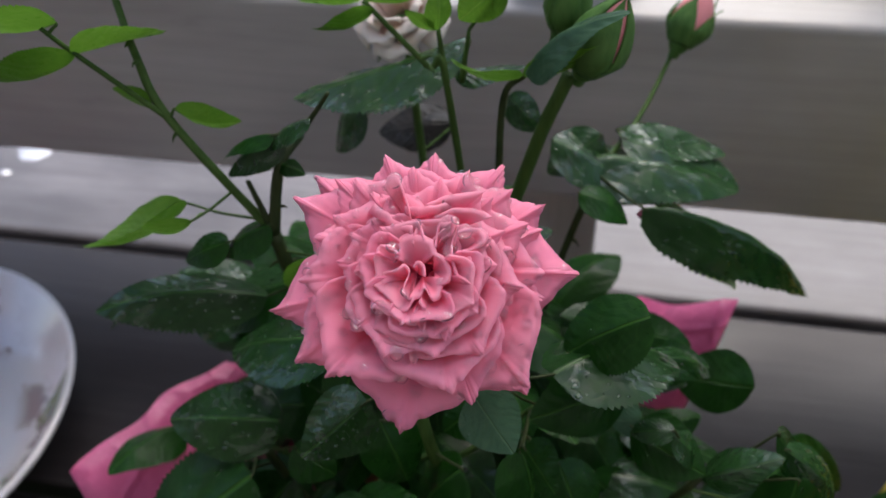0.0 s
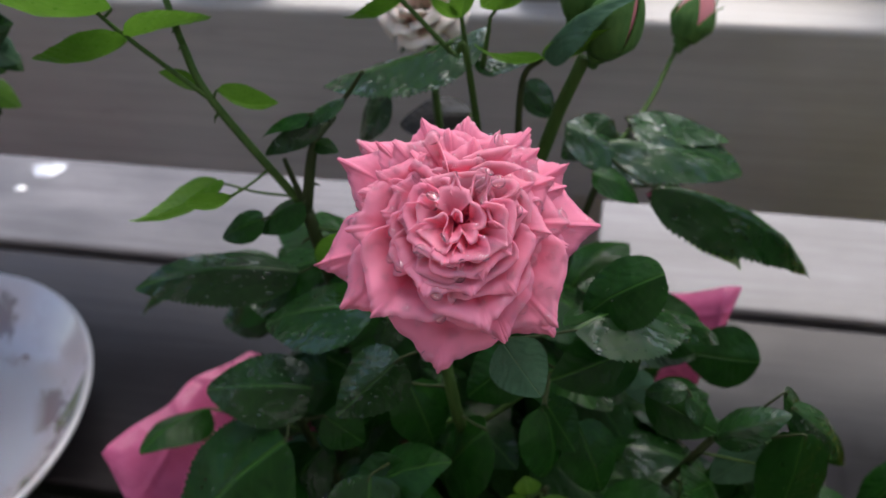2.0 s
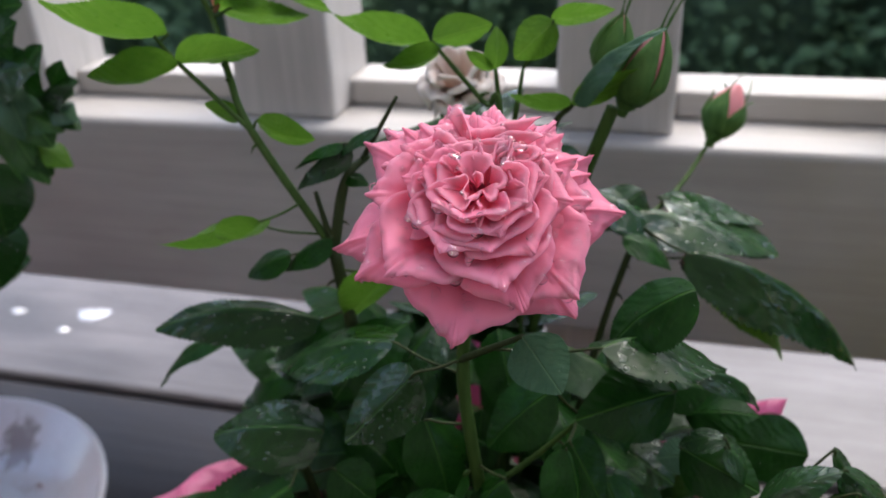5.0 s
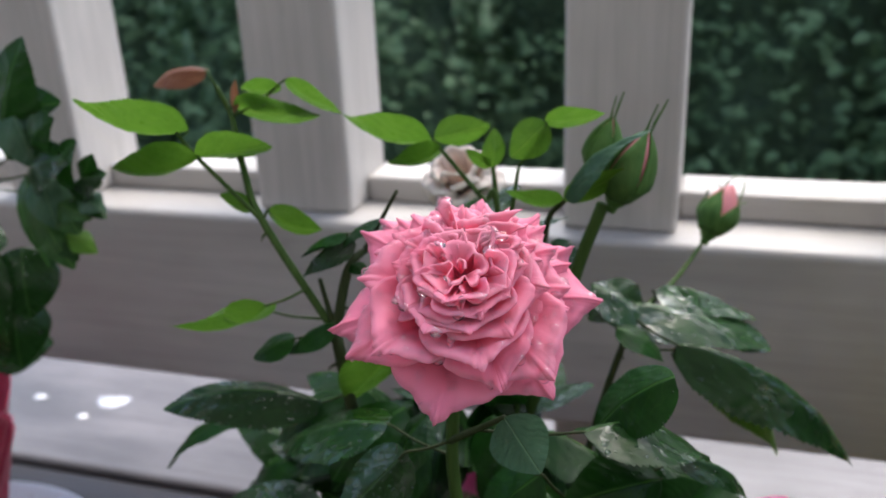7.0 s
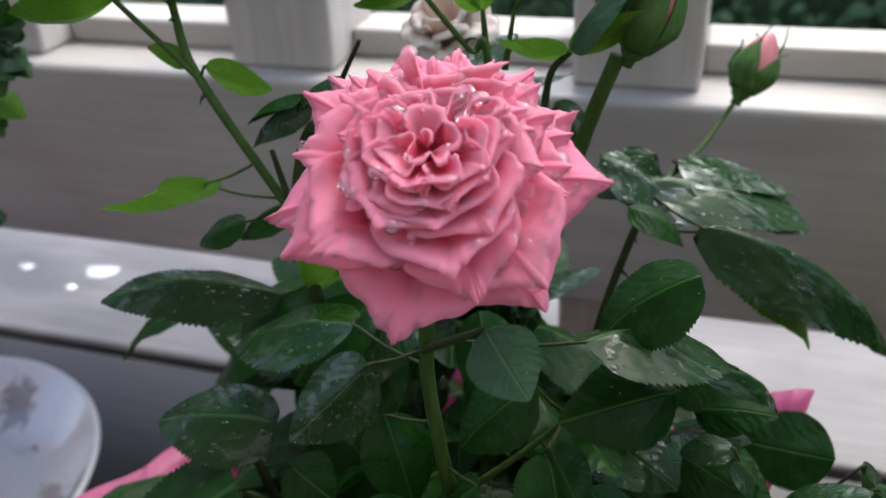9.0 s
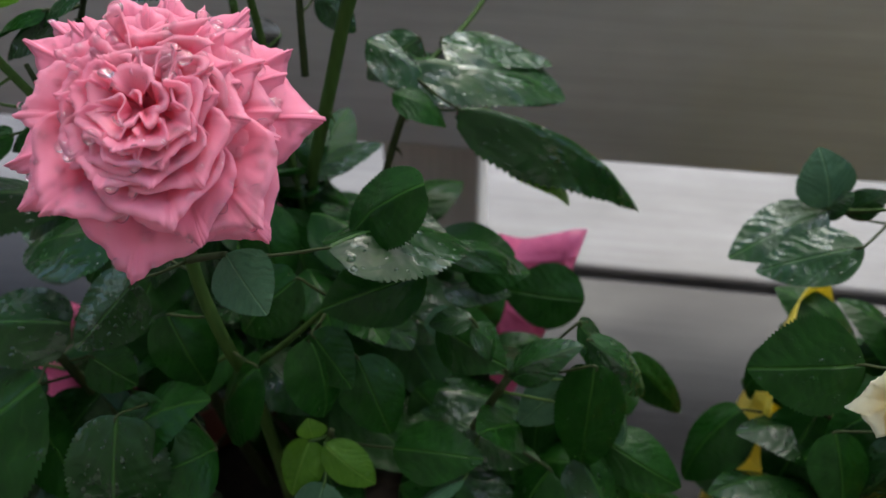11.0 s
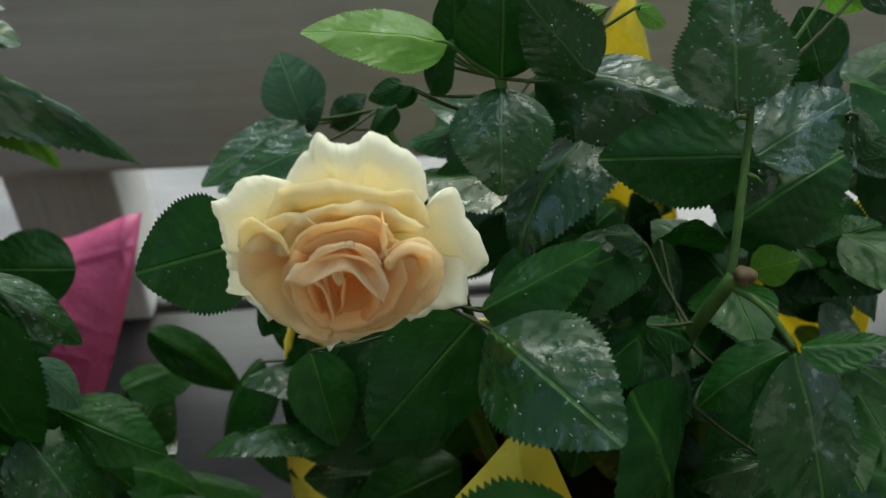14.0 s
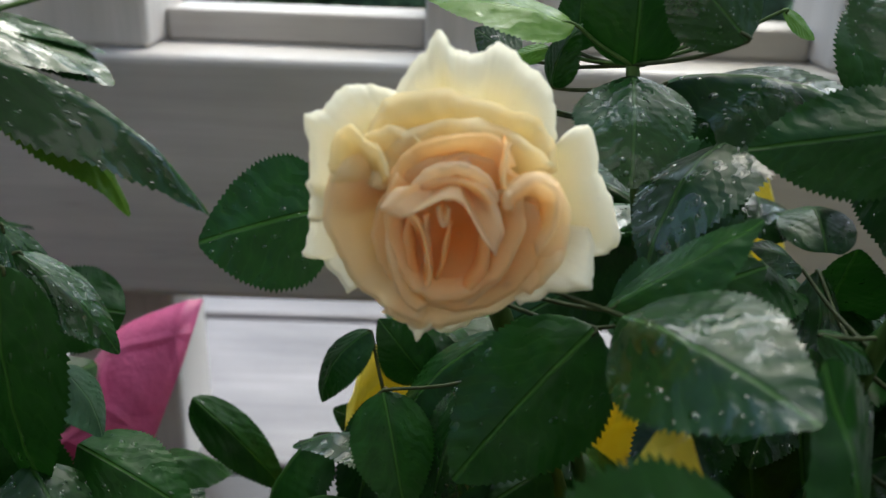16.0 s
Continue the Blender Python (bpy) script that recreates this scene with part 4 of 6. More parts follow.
for row, foot, drop, crest, lip, ruffle, material in ((GUARD, -5.0, 0.5, 1.8, 0.5, 0.6, petal_guard), (SKIRT, -2.0, 0.9, 1.2, 0.5, 0.8, petal_pink), (MIDDLE, 1.5, 0.7, 0.9, 0.5, 0.8, petal_pink),
                                                      (COLLAR, 4.5, 0.5, 0.6, 0.4, 0.7, petal_pink), (RIM, 6.0, 0.4, 0.3, 0.3, 0.6, petal_heart)):
    for x, y, wide, high in row:
        shield(pink_bloom, PINK, (0.8, 0.3, foot), (x, y, high), wide * 1.12, drop, crest, lip, material, k + 1, ruffle)
        k += 1
# a rosy floor under the heart
HEART = (PINK[0] - 0.0022 * PINK[3], PINK[1], (PINK[2] + 0.21 * PINK[3]).normalized(), (PINK[3] - 0.21 * PINK[2]).normalized())
petal(pink_bloom, HEART, 0, 96 * S, 241, 0.0072, 0.0, 0.0060, 0.0, 0.0, petal_pink, 700, inner=0.0, ruffle=0.0002)


def fold(bloom, axes3, path, base, top, flare, material, seed, edge=1.0):
    """A petal seen on edge: an upright wall along a path in the bloom's plane, its top rolled away from the heart."""
    o, e1, e2, ax = axes3
    line = curve_points([(x * S, y * S, 0) for x, y in path], 7)
    nu, nv = len(line), 9
    grid = []
    for i in range(nv):
        v = i / (nv - 1)
        row = []
        for j, p in enumerate(line):
            t = j / (nu - 1)
            d = (line[min(j + 1, nu - 1)] - line[max(j - 1, 0)]).normalized()
            out = Vector((d.y, -d.x, 0))
            if out.dot(p) < 0:
                out = -out
            tall = (top - base) * (0.45 + 0.55 * math.sin(math.pi * min(1, 0.12 + 0.8 * t)) ** 0.6)
            w = noise.noise(Vector((t * 4.0, seed * 2.3, v)))
            q = p + out * (flare * v ** 2 + 0.0004 * w * v)
            h = base + tall * math.sin(v * 1.75) - 0.0002 * v + 0.0005 * noise.noise(Vector((t * 6.0, seed, 4))) * v
            row.append(list(o + e1 * q.x + e2 * q.y + ax * h - root_place(bloom)))
        grid.append(row)
    ob = new("petal", sheet_mesh("petal", grid, np.linspace(0.25, edge, nv), 0.0002, material))
    ob.parent = bloom
    PETALS[bloom.name].append((ob, root_place(bloom)))


# the heart: a hood over the hollow, lips and a tongue round it, folded lobes beside it and pleats behind
for foot, rim in (
        ((0.3, 0.3, 8.1), ((-2.2, 2.2, 11.2), (-1.8, 4.6, 10.7), (-0.2, 5.6, 10.5), (1.8, 5.1, 10.6), (3.4, 4.0, 10.8), (3.7, 2.2, 11.2))),
        ((-0.7, -0.8, 8.3), ((-5.1, -1.3, 11.9), (-4.6, 0.4, 11.5), (-2.5, 0.6, 11.5), (-1.1, 1.2, 11.4), (-0.4, -0.0, 11.6), (-1.5, -2.3, 12.1), (-1.0, -4.0, 12.4))),
        ((1.0, -0.8, 8.4), ((-1.0, -4.0, 12.4), (0.6, -3.9, 12.4), (1.6, -2.7, 12.1), (2.5, -4.5, 12.5), (3.6, -4.1, 12.4), (4.3, -1.5, 11.9))),
        ((0.5, -0.4, 8.3), ((0.2, 0.7, 11.5), (0.9, 1.4, 11.3), (1.8, 0.6, 11.5), (1.8, -1.0, 11.8))),
        ((2.7, -0.2, 8.2), ((3.4, 2.4, 11.1), (4.9, 1.2, 11.4), (5.6, -1.0, 11.8), (4.7, -2.4, 12.1), (3.2, -2.6, 12.1))),
        ((4.6, 0.4, 7.3), ((7.4, 5.8, 10.5), (6.1, 3.1, 11.0), (6.2, 0.0, 11.6), (6.9, -2.5, 12.1), (8.6, -2.1, 12.0), (8.6, 1.1, 11.4))),
        ((4.2, 3.0, 6.8), ((3.5, 2.8, 11.0), (4.3, 6.0, 10.4), (5.5, 7.5, 10.1), (7.0, 6.8, 10.3), (6.4, 4.6, 10.7))),
        ((6.7, 2.6, 6.9), ((6.1, 2.8, 11.0), (7.4, 4.8, 10.7), (10.4, 4.8, 10.6), (11.3, 3.4, 10.9), (10.0, 2.1, 11.2), (7.7, 1.8, 11.3))),
        ((-1.7, 3.3, 6.8), ((-4.8, 6.3, 10.4), (-2.5, 7.0, 10.2), (0.4, 6.8, 10.3), (0.6, 5.6, 10.5))),
        ((5.2, 6.3, 6.2), ((2.9, 9.4, 9.8), (6.1, 10.3, 9.6), (9.6, 10.3, 9.6), (12.0, 10.3, 9.6))),
        ((5.9, 5.3, 6.4), ((3.8, 7.4, 10.1), (7.2, 8.3, 10.0), (10.5, 7.5, 10.1), (12.3, 6.2, 10.4))),
        ((0.2, 7.0, 6.0), ((-3.1, 13.1, 9.1), (-1.0, 14.3, 8.8), (0.3, 10.0, 9.6), (0.6, 7.2, 10.2)))):
    fan(pink_bloom, PINK, rim, foot, 0.5, 0.5, petal_heart, k + 1, 0.35, thick=0.00018, rest=0.8)
    k += 1
for n_fold, (path, top, flare) in enumerate((
        (((-4, 112), (38, 108), (76, 108)), 0.0112, 0.0020),
        (((6, 90), (44, 90), (76, 80)), 0.0118, 0.0018),
        (((-68, 130), (-44, 104), (-24, 80)), 0.0112, 0.0022),
        (((-94, 66), (-76, 44), (-44, 34)), 0.0118, 0.0024),
        (((100, 60), (112, 30), (104, -6)), 0.0112, 0.0028))):
    fold(pink_bloom, HEART, path, 0.0062, top - 0.0008, flare, petal_heart, n_fold)
drops(pink_bush, pink_bloom, PINK, 1150, 0.0250, 0.00022, 0.00120, 3, (-0.0025, 0.0010), 0.00055)

bud(pink_bush, (-0.0018, 0.1470, 0.2434), (0.0050, 0.1470, 0.2600), 0.0057, petal_bud, "plump green rose bud with a pink slit", 0.82)
bud(pink_bush, (-0.0077, 0.1570, 0.2465), (-0.0040, 0.1570, 0.2605), 0.0044, petal_bud, "slim closed green rose bud", 1.0)
bud(pink_bush, (0.0202, 0.2040, 0.2150), (0.0262, 0.2110, 0.2290), 0.0057, petal_bud, "small rose bud opening pink at its tip", 0.9, 0.42)

filler(pink_bush, (-0.032, 0.128, 0.190), (0.036, 0.016, 0.018), 20, 36, [leaf_dark, leaf_dark, leaf_wet], ceiling_z=0.212)

PALE = frame_of((-0.0462, 0.172, 0.2388), (-0.1, -0.45, 0.9), (1, 0, 0))
pale_bloom = calyx(pink_bush, PALE, 0.008, 0.003, label="faded pale cream-pink rose behind the stems")
for i in range(16):
    petal(pale_bloom, PALE, 137.5 * i, 0.0125 - 0.0004 * i, 46, -0.001 + 0.0005 * i, 0.0022, -0.004, 0.10, 0.003, petal_pale, 100 + i, ruffle=0.0008)
stem(pink_bush, [(-0.0267, 0.1300, 0.1008), (-0.0387, 0.1600, 0.1708), (-0.0455, 0.1750, 0.2320)], 0.0012, 0.0010, stem_green, "", 2, 14)

leaf(pink_bush, (-0.0640, 0.0840, 0.1774), (-0.0945, 0.0700, 0.1437), 0.0314, (-0.46, -0.59, 0.66), leaf_dark)
leaf(pink_bush, (-0.0594, 0.0940, 0.1849), (-0.0869, 0.0940, 0.1790), 0.0174, (-0.19, -0.44, 0.88), leaf_wet)
leaf(pink_bush, (-0.0683, 0.1187, 0.1969), (-0.1075, 0.1094, 0.1950), 0.0150, (-0.05, -0.28, 0.95), leaf_wet, 1)
leaf(pink_bush, (-0.1025, 0.1350, 0.1780), (-0.1285, 0.1329, 0.1569), 0.0105, (-0.60, 0.25, 0.75), leaf_dark)
leaf(pink_bush, (-0.0445, 0.1020, 0.2048), (-0.0733, 0.1060, 0.1918), 0.0197, (-0.42, -0.05, 0.91), leaf_wet)
leaf(pink_bush, (-0.0343, 0.0850, 0.2107), (-0.0481, 0.0800, 0.1956), 0.0130, (-0.23, -0.84, 0.49), leaf_wet)
leaf(pink_bush, (-0.0407, 0.0740, 0.1844), (-0.0429, 0.0620, 0.1570), 0.0192, (0.25, -0.89, 0.37), leaf_wet)
leaf(pink_bush, (-0.0430, 0.0780, 0.1706), (-0.0244, 0.0800, 0.1841), 0.0153, (-0.55, -0.27, 0.79), leaf_dark)
leaf(pink_bush, (-0.0134, 0.0800, 0.2247), (-0.0057, 0.0735, 0.2188), 0.0105, (-0.02, -0.69, 0.72), leaf_dull)
leaf(pink_bush, (-0.0013, 0.0930, 0.2150), (0.0220, 0.1120, 0.1991), 0.0211, (0.25, 0.42, 0.87), leaf_wet)
leaf(pink_bush, (0.0165, 0.1120, 0.1988), (0.0316, 0.1220, 0.1826), 0.0073, (0.72, 0.02, 0.69), leaf_wet)
leaf(pink_bush, (0.0133, 0.1080, 0.1959), (-0.0055, 0.0960, 0.1950), 0.0158, (0.34, -0.59, 0.73), leaf_dark)
leaf(pink_bush, (-0.0106, 0.1000, 0.1989), (-0.0239, 0.0980, 0.1832), 0.0136, (-0.46, -0.74, 0.48), leaf_dark)
leaf(pink_bush, (0.0478, 0.0968, 0.1855), (0.0487, 0.0968, 0.1486), 0.0142, (-0.1, -0.85, 0.5), leaf_dark, 0)
leaf(pink_bush, (0.0309, 0.0998, 0.1754), (0.0453, 0.0998, 0.1879), 0.0089, (-0.1, -0.45, 0.9), leaf_wet_sheen, 1)
leaf(pink_bush, (0.0464, 0.1040, 0.1845), (0.0598, 0.1040, 0.1684), 0.0091, (0.2, -0.45, 0.9), leaf_wet_sheen, 1)
leaf(pink_bush, (0.0475, 0.1392, 0.1578), (0.0263, 0.1392, 0.1592), 0.0169, (0.1, -0.8, 0.6), leaf_dark, 0)
leaf(pink_bush, (0.0598, 0.1369, 0.1406), (0.0778, 0.1369, 0.1190), 0.0103, (0.1, -0.6, 0.8), leaf_dark, 0)
leaf(pink_bush, (0.0441, 0.1040, 0.1708), (0.0340, 0.1040, 0.1528), 0.0104, (-0.1, -0.7, 0.7), leaf_dull, 2)
leaf(pink_bush, (0.0185, 0.1130, 0.1757), (0.0111, 0.1130, 0.1733), 0.0078, (0.1, -0.7, 0.7), leaf_dull, 0)
leaf(pink_bush, (0.0154, 0.1050, 0.1839), (0.0307, 0.0970, 0.1821), 0.0133, (-0.25, -0.65, 0.72), leaf_dark)
leaf(pink_bush, (-0.0085, 0.0870, 0.1630), (-0.0098, 0.0890, 0.1679), 0.0063, (0.19, -0.89, 0.42), leaf_young)
leaf(pink_bush, (-0.0090, 0.0860, 0.1642), (-0.0129, 0.0800, 0.1516), 0.0095, (-0.06, -0.89, 0.45), leaf_young)
leaf(pink_bush, (-0.0060, 0.0860, 0.1636), (0.0046, 0.0840, 0.1535), 0.0088, (0.38, -0.75, 0.55), leaf_young)
leaf(pink_bush, (0.0141, 0.1502, 0.2056), (0.0596, 0.1612, 0.1692), 0.0125, (0.32, -0.05, 0.95), leaf_wet_sheen, 4)
leaf(pink_bush, (0.0175, 0.1580, 0.2002), (0.0416, 0.1620, 0.1693), 0.0158, (0.79, -0.17, 0.59), leaf_young)
leaf(pink_bush, (0.0147, 0.1010, 0.2246), (-0.0001, 0.1020, 0.2085), 0.0144, (-0.63, -0.55, 0.55), leaf_dark)
leaf(pink_bush, (-0.0071, 0.1600, 0.2106), (0.0371, 0.1680, 0.1973), 0.0197, (0.29, -0.02, 0.96), leaf_wet_sheen)
leaf(pink_bush, (-0.0085, 0.1600, 0.2157), (0.0107, 0.1600, 0.2025), 0.0145, (0.54, -0.29, 0.79), leaf_wet_sheen)
leaf(pink_bush, (-0.0065, 0.0900, 0.1936), (-0.0049, 0.0860, 0.1738), 0.0133, (0.74, -0.64, 0.19), leaf_dark)
leaf(pink_bush, (-0.0185, 0.0900, 0.1826), (-0.0281, 0.0880, 0.1582), 0.0174, (-0.82, -0.45, 0.36), leaf_dark)
leaf(pink_bush, (0.0007, 0.0950, 0.1826), (0.0075, 0.0900, 0.1642), 0.0134, (0.40, -0.84, 0.38), leaf_dark)
leaf(pink_bush, (-0.0355, 0.0920, 0.1936), (-0.0309, 0.0900, 0.1744), 0.0131, (0.55, -0.81, 0.21), leaf_dark)
leaf(pink_bush, (-0.0585, 0.0940, 0.1745), (-0.0485, 0.0920, 0.1685), 0.0113, (0.30, -0.64, 0.71), leaf_dark)
leaf(pink_bush, (-0.0753, 0.0880, 0.1681), (-0.0605, 0.0750, 0.1455), 0.0198, (0.86, 0.15, 0.48), leaf_dark)
leaf(pink_bush, (-0.0965, 0.1220, 0.2634), (-0.1201, 0.1140, 0.2718), 0.0222, (0.01, -0.58, -0.80), leaf_young)
leaf(pink_bush, (-0.0946, 0.1210, 0.2571), (-0.1128, 0.1140, 0.2560), 0.0164, (0.19, -0.58, -0.80), leaf_young)
leaf(pink_bush, (-0.0961, 0.1220, 0.2568), (-0.0799, 0.1300, 0.2580), 0.0152, (0.25, -0.58, -0.80), leaf_young)
leaf(pink_bush, (-0.0845, 0.1240, 0.2441), (-0.0933, 0.1260, 0.2466), 0.0054, (-0.25, -0.97, -0.09), leaf_young)
leaf(pink_bush, (-0.0799, 0.1240, 0.2442), (-0.0694, 0.1300, 0.2378), 0.0079, (0.24, -0.87, -0.43), leaf_young)
leaf(pink_bush, (-0.0465, 0.1480, 0.2563), (-0.0699, 0.1500, 0.2612), 0.0202, (-0.11, -0.58, -0.80), leaf_young)
leaf(pink_bush, (-0.0457, 0.1480, 0.2563), (-0.0322, 0.1500, 0.2596), 0.0082, (0.20, -0.95, -0.24), leaf_young)
leaf(pink_bush, (-0.0439, 0.1480, 0.2542), (-0.0574, 0.1460, 0.2504), 0.0119, (0.16, -0.58, -0.80), leaf_young)
leaf(pink_bush, (-0.0320, 0.1500, 0.2491), (-0.0317, 0.1520, 0.2586), 0.0056, (0.48, -0.86, 0.17), leaf_young)
leaf(pink_bush, (-0.0324, 0.1500, 0.2491), (-0.0384, 0.1500, 0.2534), 0.0043, (-0.19, -0.94, -0.27), leaf_young)
leaf(pink_bush, (-0.0185, 0.1500, 0.2605), (-0.0272, 0.1500, 0.2518), 0.0092, (-0.06, -1.00, 0.06), leaf_young)
leaf(pink_bush, (-0.0196, 0.1520, 0.2606), (-0.0057, 0.1560, 0.2618), 0.0122, (0.13, -0.58, -0.80), leaf_young)
leaf(pink_bush, (-0.0132, 0.1440, 0.2438), (-0.0285, 0.1460, 0.2454), 0.0130, (-0.10, -0.58, -0.80), leaf_young)
leaf(pink_bush, (-0.0129, 0.1430, 0.2447), (0.0060, 0.1380, 0.2623), 0.0100, (-0.62, -0.12, 0.78), leaf_dull)
# added bright leaf, stands for the light-filled underside of the previous one
leaf(pink_bush, (-0.0131, 0.1434, 0.2438), (0.0010, 0.1415, 0.2530), 0.0075, (0.50, -0.85, -0.20), leaf_young, 2)
leaf(pink_bush, (-0.1009, 0.1400, 0.2735), (-0.1168, 0.1400, 0.2697), 0.0081, (-0.20, -0.54, 0.82), leaf_red)
leaf(pink_bush, (-0.0950, 0.1400, 0.2635), (-0.0933, 0.1400, 0.2715), 0.0041, (-0.51, -0.85, 0.11), leaf_red)
leaf(pink_bush, (-0.0816, 0.1400, 0.2705), (-0.0920, 0.1400, 0.2694), 0.0088, (0.05, -0.58, -0.80), leaf_young)
leaf(pink_bush, (-0.0801, 0.1400, 0.2717), (-0.0681, 0.1450, 0.2627), 0.0133, (-0.16, -0.58, -0.80), leaf_young)
leaf(pink_bush, (-0.0948, 0.1400, 0.2650), (-0.0740, 0.1450, 0.2622), 0.0181, (-0.01, -0.58, -0.80), leaf_young)
leaf(pink_bush, (-0.0853, 0.1253, 0.2174), (-0.0990, 0.1060, 0.2212), 0.0116, (0.06, -0.58, -0.80), leaf_young)
leaf(pink_bush, (-0.0765, 0.1125, 0.2253), (-0.0889, 0.1150, 0.2187), 0.0120, (0.10, -0.58, -0.80), leaf_young)
leaf(pink_bush, (-0.0733, 0.1180, 0.2142), (-0.0841, 0.1160, 0.2086), 0.0082, (-0.33, -0.50, 0.80), leaf_dark)
leaf(pink_bush, (-0.0637, 0.1200, 0.2183), (-0.0753, 0.1180, 0.2098), 0.0096, (-0.52, -0.34, 0.78), leaf_dark)
leaf(pink_bush, (-0.0503, 0.1200, 0.2110), (-0.0624, 0.1220, 0.1962), 0.0161, (0.26, -0.58, -0.80), leaf_young)
leaf(pink_bush, (-0.0272, 0.1600, 0.2416), (-0.0672, 0.1520, 0.2281), 0.0266, (-0.34, 0.14, 0.93), leaf_wet_sheen)
leaf(pink_bush, (-0.0525, 0.1580, 0.2233), (-0.0625, 0.1600, 0.2071), 0.0118, (-0.72, -0.58, 0.37), leaf_wet)
stem(pink_bush, [(-0.0592, 0.1320, 0.2330), (-0.0530, 0.1270, 0.2420), (-0.0473, 0.1240, 0.2507)], 0.0007, 0.0004, stem_dark, "", 0, 44)
leaf(pink_bush, (-0.0584, 0.1240, 0.2391), (-0.0724, 0.1240, 0.2278), 0.0075, (-0.50, -0.45, 0.75), leaf_wet, 4)
leaf(pink_bush, (-0.0522, 0.1250, 0.2435), (-0.0613, 0.1230, 0.2364), 0.0062, (-0.60, -0.20, 0.75), leaf_wet, 1)
leaf(pink_bush, (-0.0600, 0.1240, 0.2397), (-0.0716, 0.1220, 0.2334), 0.0052, (-0.45, 0.30, 0.85), leaf_dark, 4)
leaf(pink_bush, (-0.0610, 0.1250, 0.2316), (-0.0552, 0.1240, 0.2300), 0.0040, (0.20, -0.50, 0.85), leaf_dark, 1)
leaf(pink_bush, (0.0029, 0.1650, 0.2144), (-0.0090, 0.1600, 0.2052), 0.0114, (-0.08, -0.83, 0.55), leaf_wet_sheen)
leaf(pink_bush, (0.0076, 0.1680, 0.2118), (0.0379, 0.1710, 0.1958), 0.0213, (0.47, -0.15, 0.87), leaf_wet_sheen)
leaf(pink_bush, (0.0063, 0.1750, 0.2084), (0.0340, 0.1780, 0.2010), 0.0179, (0.23, 0.21, 0.95), leaf_wet_sheen)
leaf(pink_bush, (-0.0188, 0.1600, 0.2271), (-0.0114, 0.1620, 0.2164), 0.0082, (0.66, -0.67, 0.33), leaf_wet)
leaf(pink_bush, (-0.0009, 0.1500, 0.2086), (0.0111, 0.1500, 0.2003), 0.0096, (0.56, -0.16, 0.81), leaf_dark)
leaf(pink_bush, (-0.0322, 0.1650, 0.2295), (-0.0155, 0.1650, 0.2320), 0.0105, (-0.15, 0.11, 0.98), leaf_wet)
leaf(pink_bush, (0.0440, 0.1050, 0.1882), (0.0506, 0.1050, 0.1759), 0.0086, (0.85, -0.27, 0.45), leaf_wet)
leaf(pink_bush, (0.0523, 0.1000, 0.1681), (0.0574, 0.1000, 0.1562), 0.0085, (0.87, -0.32, 0.37), leaf_dull)
leaf(pink_bush, (0.0235, 0.1000, 0.1917), (0.0147, 0.1000, 0.1890), 0.0057, (-0.27, -0.34, 0.90), leaf_wet)
leaf(pink_bush, (0.0235, 0.1000, 0.1898), (0.0291, 0.1000, 0.1802), 0.0069, (0.82, -0.32, 0.48), leaf_wet)
leaf(pink_bush, (0.0531, 0.0950, 0.1411), (0.0593, 0.0850, 0.1282), 0.0116, (0.44, -0.59, 0.68), leaf_dark)
leaf(pink_bush, (0.0417, 0.0920, 0.1544), (0.0375, 0.0850, 0.1304), 0.0167, (-0.80, -0.53, 0.30), leaf_dark)
leaf(pink_bush, (-0.0051, 0.0800, 0.1583), (-0.0078, 0.0700, 0.1418), 0.0128, (-0.16, -0.83, 0.53), leaf_dull)
leaf(pink_bush, (0.0239, 0.0850, 0.1584), (0.0121, 0.0800, 0.1510), 0.0098, (-0.60, 0.44, 0.67), leaf_dull)
leaf(pink_bush, (0.0075, 0.0900, 0.1587), (0.0274, 0.0880, 0.1617), 0.0134, (-0.18, -0.46, 0.87), leaf_dark)
leaf(pink_bush, (-0.0059, 0.0900, 0.1950), (0.0011, 0.0880, 0.1815), 0.0103, (0.52, -0.76, 0.39), leaf_dark)
leaf(pink_bush, (-0.0345, 0.0800, 0.1810), (-0.0471, 0.0750, 0.1641), 0.0143, (-0.39, -0.76, 0.52), leaf_dark)
leaf(pink_bush, (-0.0269, 0.0800, 0.1670), (-0.0377, 0.0700, 0.1688), 0.0168, (0.50, -0.41, 0.76), leaf_dark)
leaf(pink_bush, (-0.0355, 0.1780, 0.2045), (-0.0565, 0.1780, 0.1994), 0.0142, (-0.21, -0.46, 0.86), leaf_blackish)
leaf(pink_bush, (-0.1077, 0.1190, 0.1338), (-0.1194, 0.0985, 0.1378), 0.0160, (-0.35, -0.45, 0.82), leaf_dark, stalk=False)
stem(pink_bush, [(-0.0587, 0.1150, 0.1258), (-0.0837, 0.1160, 0.1358), (-0.1077, 0.1190, 0.1338)], 0.0008, 0.0004, stem_green, "", 0, 43)
filler(pink_bush, (-0.046, 0.152, 0.142), (0.058, 0.016, 0.040), 80, 24, [leaf_dark, leaf_dark, leaf_wet], ceiling_z=0.186)
filler(pink_bush, (-0.036, 0.138, 0.158), (0.062, 0.026, 0.032), 60, 23, [leaf_dark, leaf_dark, leaf_wet], ceiling_z=0.186)
filler(pink_bush, (-0.032, 0.113, 0.118), (0.074, 0.050, 0.050), 150, 21, [leaf_dark, leaf_dark, leaf_dark, leaf_wet], ceiling_z=0.162)

filler(pink_bush, (0.038, 0.108, 0.118), (0.030, 0.036, 0.045), 40, 22, [leaf_dark, leaf_dark, leaf_wet], ceiling_z=0.16)

